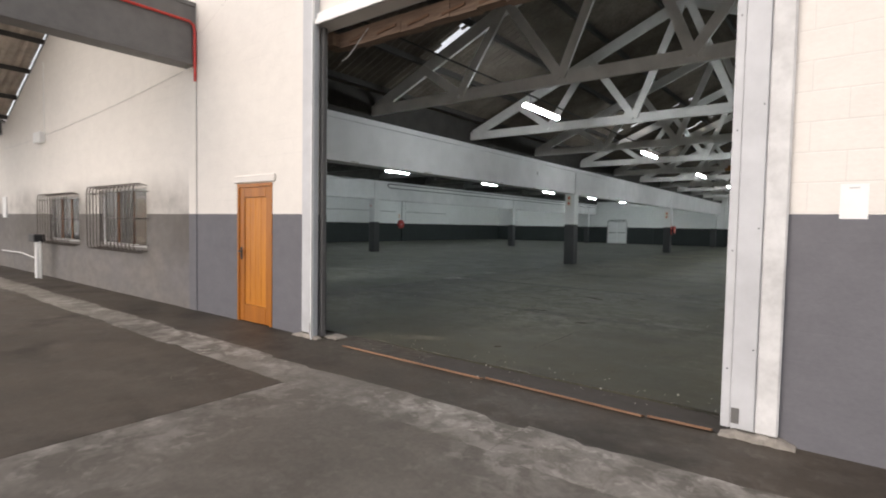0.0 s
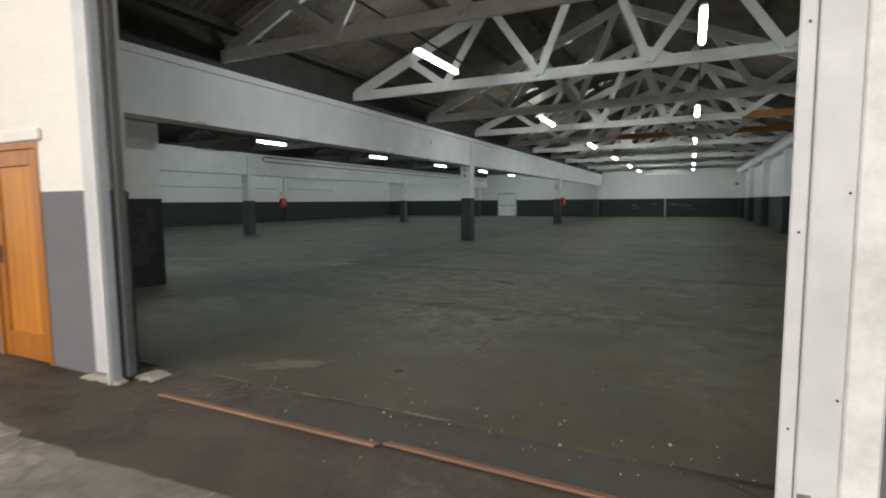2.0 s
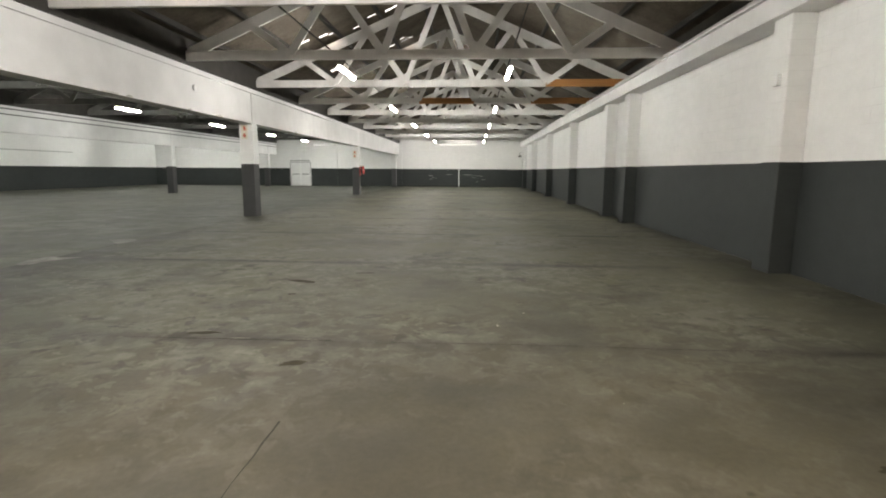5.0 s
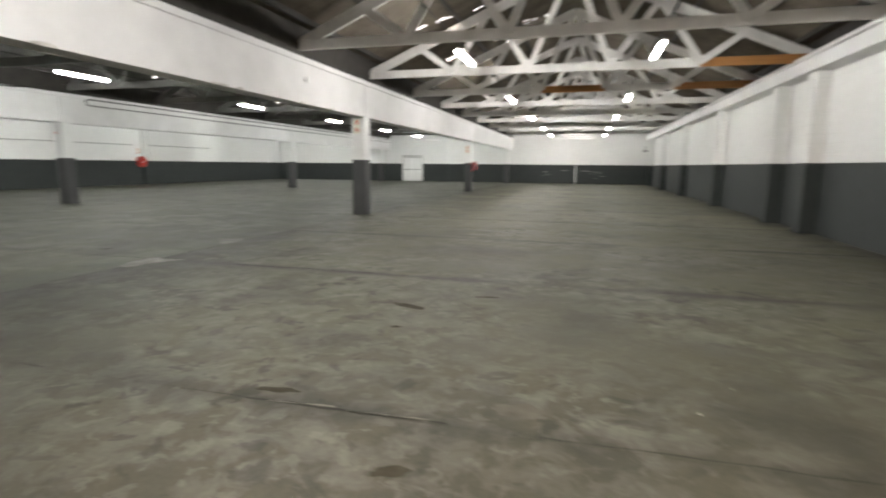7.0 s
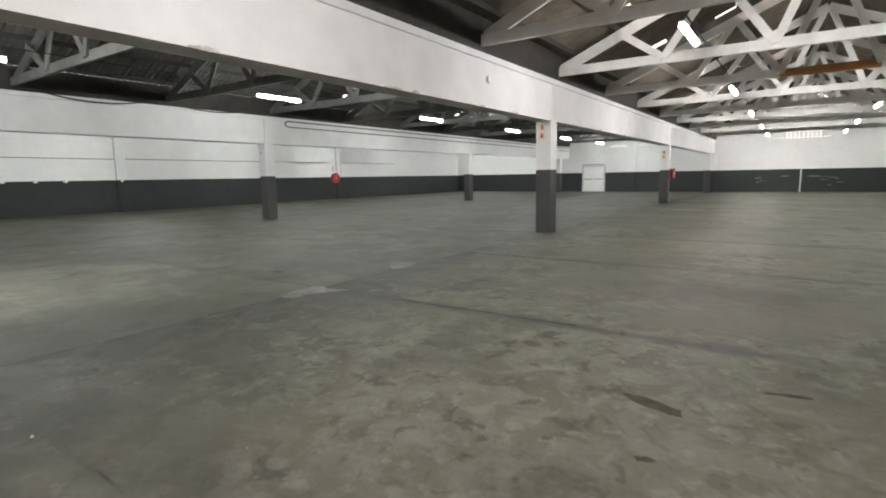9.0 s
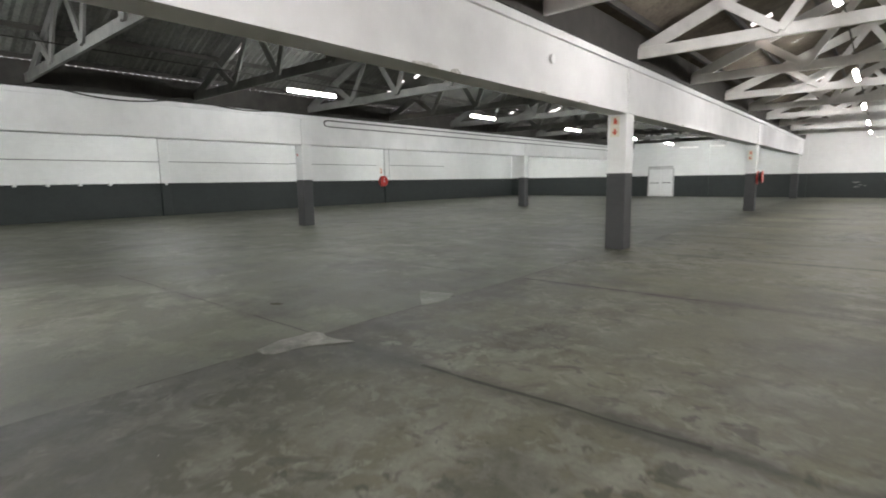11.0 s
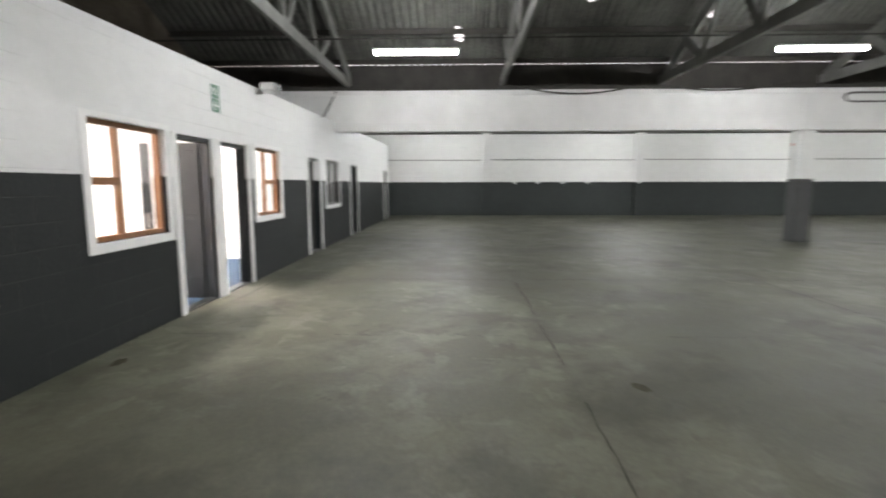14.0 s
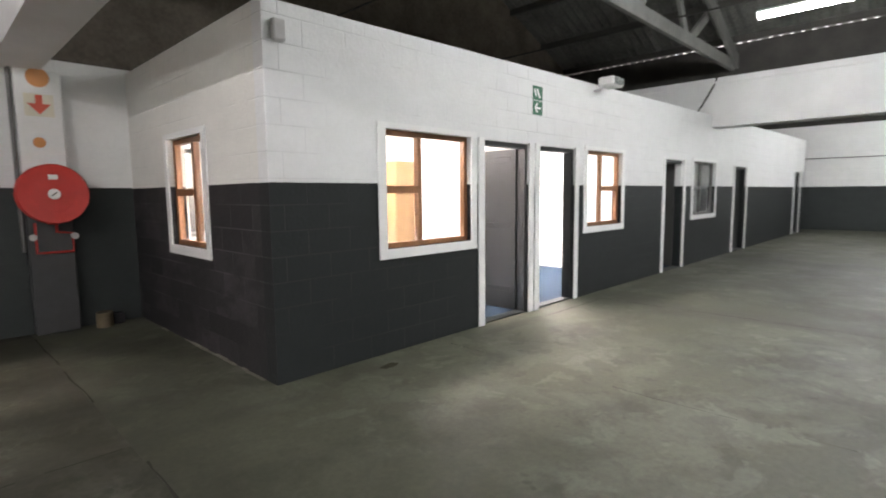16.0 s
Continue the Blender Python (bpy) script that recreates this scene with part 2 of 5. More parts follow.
def glass(name, colour=(0.95, 0.97, 0.97), rough=0.02):
    m, nt, b = nodes_of(name)
    b.inputs["Base Color"].default_value = (*colour, 1)
    b.inputs["Transmission Weight"].default_value = 1.0
    b.inputs["Roughness"].default_value, b.inputs["IOR"].default_value = rough, 1.45
    return m


WHITE, GREY = (0.85, 0.85, 0.835), (0.042, 0.0485, 0.0475)
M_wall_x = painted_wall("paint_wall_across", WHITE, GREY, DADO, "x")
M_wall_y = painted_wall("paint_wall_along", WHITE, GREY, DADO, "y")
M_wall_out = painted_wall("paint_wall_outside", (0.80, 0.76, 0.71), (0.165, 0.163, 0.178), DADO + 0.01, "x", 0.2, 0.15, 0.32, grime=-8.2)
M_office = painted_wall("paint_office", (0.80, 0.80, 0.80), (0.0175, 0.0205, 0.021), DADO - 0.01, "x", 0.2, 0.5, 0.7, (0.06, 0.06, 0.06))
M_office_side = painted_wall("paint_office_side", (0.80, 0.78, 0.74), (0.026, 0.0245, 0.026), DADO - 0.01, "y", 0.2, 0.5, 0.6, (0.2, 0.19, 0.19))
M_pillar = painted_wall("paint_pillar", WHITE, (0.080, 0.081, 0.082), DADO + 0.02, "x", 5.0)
M_beam = plain("paint_beam", (0.74, 0.73, 0.725), 0.65, vary=0.08, scale=1.2)
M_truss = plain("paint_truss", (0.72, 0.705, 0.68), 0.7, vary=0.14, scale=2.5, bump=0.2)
# a darker grey than the white trusses, for the middle bay
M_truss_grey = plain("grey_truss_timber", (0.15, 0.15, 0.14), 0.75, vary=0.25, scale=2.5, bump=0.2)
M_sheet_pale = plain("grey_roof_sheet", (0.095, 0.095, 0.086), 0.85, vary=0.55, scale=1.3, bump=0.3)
M_raw = timber("raw_orange_timber", (0.30, 0.13, 0.04), (0.48, 0.22, 0.07), "x", 0.6)
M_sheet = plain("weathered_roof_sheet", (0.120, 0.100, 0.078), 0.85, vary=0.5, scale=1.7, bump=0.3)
M_sheet_out = plain("canopy_roof_sheet", (0.46, 0.40, 0.34), 0.8, vary=0.4, scale=2.0, bump=0.3)
M_purlin = plain("dark_purlin_timber", (0.04, 0.036, 0.032), 0.8, vary=0.3, scale=3)
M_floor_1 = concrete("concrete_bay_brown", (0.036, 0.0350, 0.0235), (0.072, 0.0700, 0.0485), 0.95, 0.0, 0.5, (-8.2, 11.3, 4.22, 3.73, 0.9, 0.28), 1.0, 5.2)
M_floor_2 = concrete("concrete_bay_green", (0.038, 0.039, 0.0258), (0.080, 0.0815, 0.0565), 0.42, 1.0, 0.6, (-8.2, 5.8, 4.22, 3.73, 0.45, 0.13), 0.42)
M_floor_out = concrete("concrete_outside", (0.034, 0.0275, 0.021), (0.074, 0.061, 0.048), 0.3, 2.0, 0.9)
# pale so that the unseen yard bounces daylight through the door
M_yard = concrete("bounce_yard", (0.44, 0.42, 0.385), (0.58, 0.555, 0.51), 0.2, 8.0, 0.2)
M_joint = plain("joint_dirt", (0.05, 0.045, 0.04), 0.9)
M_tube = glow("lit_tube", (0.93, 1.0, 1.03), 75.0)
M_tube_old = glow("aged_lit_tube", (0.885, 1.0, 1.02), 52.0)
M_tube_dim = glow("dim_lit_tube", (0.89, 1.0, 1.02), 42.0)
M_metal = plain("white_metal", (0.72, 0.72, 0.71), 0.45, 0.0, 0.05)
M_grey_steel = plain("grey_painted_steel", (0.14, 0.135, 0.13), 0.5, vary=0.12)


# ---------------------------------------------------------------- mesh helpers
def box(bm, x0, x1, y0, y1, z0, z1, bevel=0.0):
    vs = [bm.verts.new((x, y, z)) for z in (z0, z1) for x, y in ((x0, y0), (x1, y0), (x1, y1), (x0, y1))]
    fs = [bm.faces.new([vs[i] for i in f]) for f in ((3, 2, 1, 0), (4, 5, 6, 7), (0, 1, 5, 4), (1, 2, 6, 5), (2, 3, 7, 6), (3, 0, 4, 7))]
    if bevel:
        es = {e for f in fs for e in f.edges}
        bmesh.ops.bevel(bm, geom=list(es), offset=bevel, segments=1, profile=0.5, affect="EDGES")
    return fs


def bar(bm, a, b, w, h, up=(0, 0, 1)):
    """A straight square-edged member from a to b, w wide and h deep."""
    a, b = Vector(a), Vector(b)
    d = (b - a).normalized()
    side = d.cross(Vector(up)).normalized() * (w / 2)
    top = side.normalized().cross(d) * (h / 2)
    ring = [[bm.verts.new(p + s * side + u * top) for s, u in ((-1, -1), (1, -1), (1, 1), (-1, 1))] for p in (a, b)]
    bm.faces.new(ring[0])
    bm.faces.new(ring[1][::-1])
    for i in range(4):
        bm.faces.new([ring[0][i], ring[1][i], ring[1][(i + 1) % 4], ring[0][(i + 1) % 4]][::-1])


def rod(bm, points, r, sides=8):
    """A round bar bent through the points."""
    pts = [Vector(p) for p in points]
    rings = []
    for i, p in enumerate(pts):
        d = (pts[min(i + 1, len(pts) - 1)] - pts[max(i - 1, 0)]).normalized()
        s = d.orthogonal().normalized() if i == 0 else (rings_s - d * rings_s.dot(d)).normalized()
        rings_s = s
        u = d.cross(s)
        rings.append([bm.verts.new(p + r * (math.cos(k) * s + math.sin(k) * u)) for k in (2 * math.pi * j / sides for j in range(sides))])
    for r0, r1 in zip(rings, rings[1:]):
        for j in range(sides):
            bm.faces.new((r0[j], r0[(j + 1) % sides], r1[(j + 1) % sides], r1[j]))
    bm.faces.new(rings[0][::-1])
    bm.faces.new(rings[-1])


def disc(bm, centre, axis, r, depth, sides=32, dish=0.0):
    """A round plate along an axis, its rim rounded off."""
    q = Vector((0, 0, 1)).rotation_difference(Vector(axis)).to_matrix()
    c = Vector(centre)
    prof = [(r * 0.97, 0), (r, depth * 0.25), (r, depth * 0.75), (r * 0.97, depth), (r * 0.6, depth - dish)]
    rings = [[bm.verts.new(c + q @ Vector((pr * math.cos(k), pr * math.sin(k), pz))) for k in (2 * math.pi * j / sides for j in range(sides))] for pr, pz in prof]
    for r0, r1 in zip(rings, rings[1:]):
        for j in range(sides):
            bm.faces.new((r0[j], r0[(j + 1) % sides], r1[(j + 1) % sides], r1[j]))
    bm.faces.new(rings[0][::-1])
    bm.faces.new(rings[-1])


def part(name, bm, material, parent=None, label=""):
    bmesh.ops.recalc_face_normals(bm, faces=bm.faces)
    me = bpy.data.meshes.new(name)
    bm.to_mesh(me)
    bm.free()
    me.materials.append(material)
    ob = new(name, me)
    if parent is not None:
        ob.parent = parent
        ob.matrix_parent_inverse = parent.matrix_basis.inverted()
    return tagged(ob, label)


def boxed(name, material, parent, *dims, bevel=0.0, label=""):
    bm = bmesh.new()
    box(bm, *dims, bevel=bevel)
    return part(name, bm, material, parent, label)


def thing(name, label, category, at=(0, 0, 0), group="", kind=""):
    ob = new(name)
    ob.empty_display_size = 0.1
    ob.matrix_basis = pose(*at)
    return tagged(ob, label, category, group, kind)


def structure(ob, label, category):
    return tagged(ob, label, category, kind="structure")


def pierced(bm, u0, u1, v0, v1, w0, w1, holes, along):
    """A wall slab from u0 to u1, v0 to v1 high, w0 to w1 through, with rectangular holes (ua, ub, va, vb)."""
    us = sorted({u0, u1, *(c for h in holes for c in h[:2])})
    vs = sorted({v0, v1, *(c for h in holes for c in h[2:])})
    us = [u for u in us if u0 <= u <= u1]
    vs = [v for v in vs if v0 <= v <= v1]
    made = {}
    def vert(u, v, w):
        k = (round(u, 4), round(v, 4), round(w, 4))
        if k not in made:
            made[k] = bm.verts.new((u, w, v) if along == "x" else (w, u, v))
        return made[k]
    def solid(i, j):
        if not (0 <= i < len(us) - 1 and 0 <= j < len(vs) - 1):
            return False
        cu, cv = (us[i] + us[i + 1]) / 2, (vs[j] + vs[j + 1]) / 2
        return not any(a < cu < b and c < cv < d for a, b, c, d in holes)
    for i in range(len(us) - 1):
        for j in range(len(vs) - 1):
            if not solid(i, j):
                continue
            a, b, c, d = us[i], us[i + 1], vs[j], vs[j + 1]
            bm.faces.new([vert(a, c, w0), vert(b, c, w0), vert(b, d, w0), vert(a, d, w0)])
            bm.faces.new([vert(a, c, w1), vert(b, c, w1), vert(b, d, w1), vert(a, d, w1)])
            for near, (p, q) in ((solid(i - 1, j), ((a, c), (a, d))), (solid(i + 1, j), ((b, c), (b, d))), (solid(i, j - 1), ((a, c), (b, c))), (solid(i, j + 1), ((a, d), (b, d)))):
                if not near:
                    bm.faces.new([vert(*p, w0), vert(*q, w0), vert(*q, w1), vert(*p, w1)])


def gable(bm, x0, x1, y0, y1, z):
    """The pointed top of a wall under a pitched roof."""
    mid = (x0 + x1) / 2
    top = z + (mid - x0) * SLOPE
    f = [[bm.verts.new((x, y, h)) for x, h in ((x0, z), (x1, z), (mid, top))] for y in (y0, y1)]
    bm.faces.new(f[0])
    bm.faces.new(f[1][::-1])
    for i in range(3):
        bm.faces.new([f[0][i], f[0][(i + 1) % 3], f[1][(i + 1) % 3], f[1][i]])


# ---------------------------------------------------------------- large structure
EAVE = 4.22
OPEN_L, OPEN_R, OPEN_T = -5.0, 0.0, 3.95
W_OUT = [(-15.45, -13.35, 0.95, 2.0), (-12.1, -9.85, 0.95, 2.08)]
bm = bmesh.new()
pierced(bm, -31.6, 3.35, 0, EAVE, Y_D, Y_I, [(OPEN_L, OPEN_R, 0, OPEN_T), (-6.74, -5.86, 0, 2.03), *W_OUT], "x")
for a, b in ((X_L, X_2), (X_2, X_1), (X_1, 3.35)):
    gable(bm, a, b, Y_D, Y_I, EAVE)
box(bm, -8.3, 3.35, Y_D + 0.001, Y_I - 0.001, EAVE + 0.01, 6.9)
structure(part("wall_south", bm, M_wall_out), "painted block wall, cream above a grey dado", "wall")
# hall side of the same wall
bm = bmesh.new()
pierced(bm, X_L, 3.15, 0, EAVE, Y_I + 0.002, Y_I + 0.02, [(OPEN_L, OPEN_R, 0, OPEN_T), (-6.74, -5.86, 0, 2.03), *W_OUT], "x")
structure(part("wall_south_inner", bm, M_wall_x), "white plastered inner face above a dark dado", "wall")

# panel added to keep the gable over the offices dark
bm = bmesh.new()
box(bm, X_2 + 0.26, X_1 - 0.26, Y_I + 0.022, Y_I + 0.05, 2.95, EAVE + 0.1)
gable(bm, X_2 + 0.26, X_1 - 0.26, Y_I + 0.022, Y_I + 0.05, EAVE + 0.102)
structure(part("gable_cladding", bm, M_sheet), "dark panel added in the gable over the offices", "wall")
bm = bmesh.new()
vents = [(-4.40 + 0.24 * i, -4.31 + 0.24 * i, z, z + 0.07) for i in range(14) for z in (3.70, 3.88, 4.06) if z < 3.8 or 2 < i < 12]
vents += [(x + 0.2 * i, x + 0.2 * i + 0.1, 3.62, 3.72) for x in (-15.8, -14.1) for i in range(7)]
pierced(bm, -31.6, 3.35, 0, EAVE, Y_F, Y_F + 0.22, vents, "x")
for a, b in ((X_L, X_2), (X_2, X_1), (X_1, 3.35)):
    gable(bm, a, b, Y_F, Y_F + 0.22, EAVE)
structure(part("wall_north", bm, M_wall_x), "white painted end wall above a dark grey dado", "wall")
bm = bmesh.new()
pierced(bm, Y_I, Y_F, 0, EAVE, X_R, X_R + 0.22, [], "y")
structure(part("wall_east", bm, M_wall_y), "white painted side wall above a dark grey dado", "wall")
bm = bmesh.new()
pierced(bm, Y_I, Y_F, 0, EAVE, X_L - 0.22, X_L, [], "y")
structure(part("wall_west", bm, M_wall_y), "white painted side wall above a dark dado", "wall")

boxed("ground", M_yard, None, -60, 60, -60, 90, -0.6, -0.3)
structure(bpy.data.objects["ground"], "unseen pale yard that bounces daylight into the hall", "ground")
boxed("floor", M_joint, None, X_L, X_R, Y_D - 0.1, Y_F, -0.25, -0.02)
structure(bpy.data.objects["floor"], "dirty concrete bed under the floor slabs", "floor")
boxed("floor_outside", M_floor_out, None, -31.6, 16, -3.5, Y_D - 0.1, -0.3, 0.0)
structure(bpy.data.objects["floor_outside"], "stained dark concrete floor of the loading bay", "floor")


for xa, xb in ((-31.6, OPEN_L - 0.001), (OPEN_R + 0.001, 16)):
    boxed("floor_edge", M_floor_out, bpy.data.objects["floor_outside"], xa, xb, Y_D - 0.0995, Y_D + 0.03, -0.2, 0.0)


def beam_line(name, x, y0, y1, material, zb, zt, w=0.4):
    bm = bmesh.new()
    box(bm, x - w / 2, x + w / 2, y0, y1, zb, zt - 0.12)
    box(bm, x - w / 2 - 0.05, x + w / 2 + 0.05, y0, y1, zt - 0.12, zt)
    box(bm, x - w / 2 + 0.03, x + w / 2 - 0.03, y0, y1, zt, zt + 0.14)
    return structure(part(name, bm, material), "white painted concrete beam with a ledge on top", "beam")


beam_line("beam_inner", X_1, Y_I + 0.02, Y_F, M_beam, BEAM_B, BEAM_T)
beam_line("beam_outer", X_2, Y_I + 0.02, Y_F, M_beam, BEAM_B, BEAM_T)


def pillar(x, y):
    ob = thing("pillar", "square white concrete pillar with a dark grey foot", "pillar", (x, y, 0), "pillars of the hall", "structure")
    bm = bmesh.new()
    box(bm, x - 0.2, x + 0.2, y - 0.2 if y > 5 else Y_I + 0.021, y + 0.2, 0, BEAM_B, bevel=0.012)
    part("shaft", bm, M_pillar, ob)
    if y > 5:
        bm = bmesh.new()
        box(bm, x - 0.222, x + 0.222, y - 0.2, y + 0.2, BEAM_B + 0.001, BEAM_T - 0.121, bevel=0.012)
        part("head", bm, M_beam, ob)
    return ob


for px in (X_1, X_2):
    for py in (4.25, 19.5, 34.1, 48.7):
        pillar(px - 0.17 if py < 5 and px == X_1 else px, py)

# broken plaster along the lower edge of the long beam
rb = random.Random(5)
M_chip = plain("broken_plaster", (0.50, 0.48, 0.45), 0.9, vary=0.45, scale=14, bump=0.6)
for by, bl in ((7.6, 0.25), (10.15, 0.35), (13.2, 0.45), (13.75, 0.2), (15.9, 0.22), (17.3, 0.35), (23.2, 0.3), (26.0, 0.2)):
    bm = bmesh.new()
    rows = []
    n = int(bl / 0.03)
    for i in range(n + 1):
        y = by + bl * (i / n - 0.5)
        k = math.sin(math.pi * min(max(i / n, 0.04), 0.96))
        e, d = 0.008 * k * rb.uniform(0.4, 1.4), 0.013 * k * rb.uniform(0.2, 1.2)
        x = X_1 + 0.2
        rows.append([bm.verts.new(v) for v in ((x + 0.0005, y, BEAM_B + 0.02 + 2 * d), (x + e, y, BEAM_B + d), (x + e * 0.8, y, BEAM_B - d * 0.6), (x - 0.05, y, BEAM_B - 0.0015), (x - 0.05, y, BEAM_B + 0.01))])
    for p, q in zip(rows, rows[1:]):
        for j in range(5):
            bm.faces.new((p[j], q[j], q[(j + 1) % 5], p[(j + 1) % 5]))
    part("broken_plaster", bm, M_chip, bpy.data.objects["beam_inner"], "ragged broken plaster at the beam's lower edge")

# right wall: plate and pilasters
bm = bmesh.new()
box(bm, 2.72, X_R, Y_I, Y_F, 3.55, 3.85)
box(bm, 2.66, X_R, Y_I, Y_F, 3.85, 3.93)
structure(part("wall_plate_east", bm, M_beam), "white concrete ring beam along the wall top", "beam")
for i, py in enumerate((5.0, 11.55, 18.8, 21.1, 27.3, 34.4, 41.6, 48.5)):
    boxed("pilaster", M_wall_y, None, 2.82, X_R - 0.003, py - 0.22, py + 0.22, 0, 3.548, bevel=0.01)
    structure(bpy.context.scene.objects[-1], "white wall pier with a dark grey foot", "pilaster")


# ---------------------------------------------------------------- roof
def roof_slope(name, xe, xr, ze, y0, y1, material, label, holes=(), pitch=0.177, rows=4, slope=SLOPE):
    """A slope of corrugated sheets from the eave xe to the ridge xr; holes: (x, y, half length, half width) in plan."""
    bm = bmesh.new()
    n = int((y1 - y0) / pitch * 4)
    rise = 1 if xr > xe else -1
    for k in range(rows):
        xa, xb = xe + (xr - xe) * k / rows, xe + (xr - xe) * (k + 1) / rows
        xa -= (xr - xe) * 0.015
        lift = 0.012 * k
        cells = 6
        cols = []
        for i in range(n + 1):
            y = y0 + (y1 - y0) * i / n
            wave = 0.026 * math.cos(2 * math.pi * (y - y0) / pitch)
            cols.append([bm.verts.new((xa + (xb - xa) * j / cells, y, ze + abs(xa + (xb - xa) * j / cells - xe) * slope + wave + lift)) for j in range(cells + 1)])
        for i in range(n):
            yc = y0 + (y1 - y0) * (i + 0.5) / n
            for j in range(cells):
                xc = xa + (xb - xa) * (j + 0.5) / cells
                if any(abs(xc - hx) < hl * 1.25 and abs(yc - hy) < hw * 1.3 for hx, hy, hl, hw in holes):
                    continue
                bm.faces.new((cols[i][j], cols[i + 1][j], cols[i + 1][j + 1], cols[i][j + 1]))
    ob = part(name, bm, material)
    return structure(ob, label, "ceiling")


def purlins(name, xe, xr, ze, y0, y1, count=5, slope=SLOPE):
    ob = thing(name, "dark timber purlins under the roof sheets", "purlins", (xe, y0, ze), kind="structure")
    for k in range(count):
        x = xe + (xr - xe) * (k + (0.25 if k == 0 else 0.08)) / (count - 0.5)
        z = ze + abs(x - xe) * slope - 0.09
        boxed("purlin", M_purlin, ob, x - 0.035, x + 0.035, y0, y1, z - 0.06, z + 0.055)
    return ob


# broken and missing bits of sheet that let the sky through: x, y, half length, half width
HOLES = [(-5.95, 8.30, 0.14, 0.10), (-5.66, 8.40, 0.12, 0.07), (-5.6, 8.14, 0.1, 0.04), (-6.35, 8.30, 0.13, 0.06), (-4.26, 16.96, 0.12, 0.05), (-4.0, 17.1, 0.1, 0.04),
         (-6.30, 19.2, 0.12, 0.07), (-5.90, 19.3, 0.12, 0.08), (-5.60, 19.45, 0.12, 0.06), (-6.38, 16.6, 0.1, 0.04),
         (-6.35, 22.95, 0.2, 0.1), (-4.42, 23.26, 0.1, 0.05), (-3.80, 23.3, 0.12, 0.06), (-3.35, 23.5, 0.12, 0.08),
         (-3.80, 19.7, 0.12, 0.05), (-4.43, 19.57, 0.12, 0.06), (-5.85, 28.76, 0.14, 0.08), (-6.2, 34.0, 0.2, 0.1),
         (-17.19, 13.59, 0.1, 0.06), (-17.55, 16.2, 0.1, 0.06), (-17.15, 19.0, 0.1, 0.07), (-18.1, 22.53, 0.12, 0.06),
         (-17.6, 22.55, 0.15, 0.08), (-17.22, 22.85, 0.12, 0.05), (-18.18, 31.0, 0.2, 0.12), (-18.21, 33.8, 0.14, 0.1),
         (-17.77, 33.83, 0.14, 0.08), (-17.45, 34.1, 0.14, 0.08), (-18.08, 10.85, 0.13, 0.07),
         (-5.0, 19.9, 0.12, 0.03), (-5.3, 18.7, 0.12, 0.03), (-3.2, 23.9, 0.12, 0.03), (-4.0, 22.9, 0.12, 0.03), (-4.8, 23.4, 0.12, 0.04),
         (-3.5, 27.2, 0.12, 0.04), (-4.6, 27.4, 0.12, 0.04), (-5.2, 31.2, 0.12, 0.05), (-3.9, 31.0, 0.12, 0.05), (-6.0, 26.5, 0.12, 0.05)]
for k, (xa, xb) in enumerate(BAYS):
    mid = (xa + xb) / 2
    gap = 0.28
    # the unseen west roof is kept flat so sky shows through the eave gaps
    pitch_of = SLOPE if k < 2 else 0.14
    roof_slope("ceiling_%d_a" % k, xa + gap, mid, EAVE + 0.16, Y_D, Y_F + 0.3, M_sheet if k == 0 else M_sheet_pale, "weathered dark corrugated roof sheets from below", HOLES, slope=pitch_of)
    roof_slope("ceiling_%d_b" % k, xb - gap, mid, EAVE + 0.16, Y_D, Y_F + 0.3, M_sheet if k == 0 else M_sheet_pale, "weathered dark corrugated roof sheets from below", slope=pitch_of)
    purlins("purlins_%d_a" % k, xa + gap, mid, EAVE + 0.16, Y_I, Y_F, slope=pitch_of)
    purlins("purlins_%d_b" % k, xb - gap, mid, EAVE + 0.16, Y_I, Y_F, slope=pitch_of)


def truss(xa, xb, y, raw, paint, label):
    """A painted timber roof truss over one bay."""
    ob = thing("roof_truss", label, "truss", (xa, y, CHORD), "roof trusses")
    mid, zc = (xa + xb) / 2, CHORD + 0.11
    apex = zc + (mid - xa) * SLOPE - 0.05
    half = (xb - xa) / 2
    cuts = [xa, mid - 0.55 * half, mid - 0.18 * half, mid + 0.18 * half, mid + 0.55 * half, xb]
    runs = []
    for i in range(5):
        if i in raw or not runs or runs[-1][2]:
            runs.append([cuts[i], cuts[i + 1], i in raw])
        else:
            runs[-1][1] = cuts[i + 1]
    for a, b, fresh in runs:
        bm = bmesh.new()
        box(bm, a, b, y - 0.038, y + 0.038, CHORD, CHORD + 0.21, bevel=0.006)
        part("bottom_chord", bm, M_raw if fresh else paint, ob, "unpainted orange timber length let into the chord" if fresh else "")
    for s in (-1, 1):
        e = xa if s < 0 else xb
        bm = bmesh.new()
        bar(bm, (e, y + 0.08, zc), (mid, y + 0.08, apex + 0.1), 0.06, 0.24)
        part("rafter", bm, paint, ob)
        f = lambda u, top: (mid + s * half * u, y - 0.075 if not top else y - 0.074, (zc + half * (1 - u) * SLOPE) if top else zc)
        for ub, ut in ((0.55, 0.72), (0.55, 0.37), (0.18, 0.37), (0.18, 0.01)):
            bm = bmesh.new()
            a, b = f(ub, False), f(ut, True)
            bar(bm, a, b, 0.16, 0.05, (0, 1, 0))
            part("brace", bm, paint, ob)
    return ob


for xa, xb in BAYS[:2]:
    for i, ty in enumerate(TRUSS_Y):
        truss(xa + 0.18, xb - 0.18, ty, {3: (4,), 4: (2, 4)}.get(i, ()) if xb > 0 else (), M_truss if xb > 0 else M_truss_grey, "white painted timber roof truss with bolted braces" if xb > 0 else "dark grey timber roof truss")

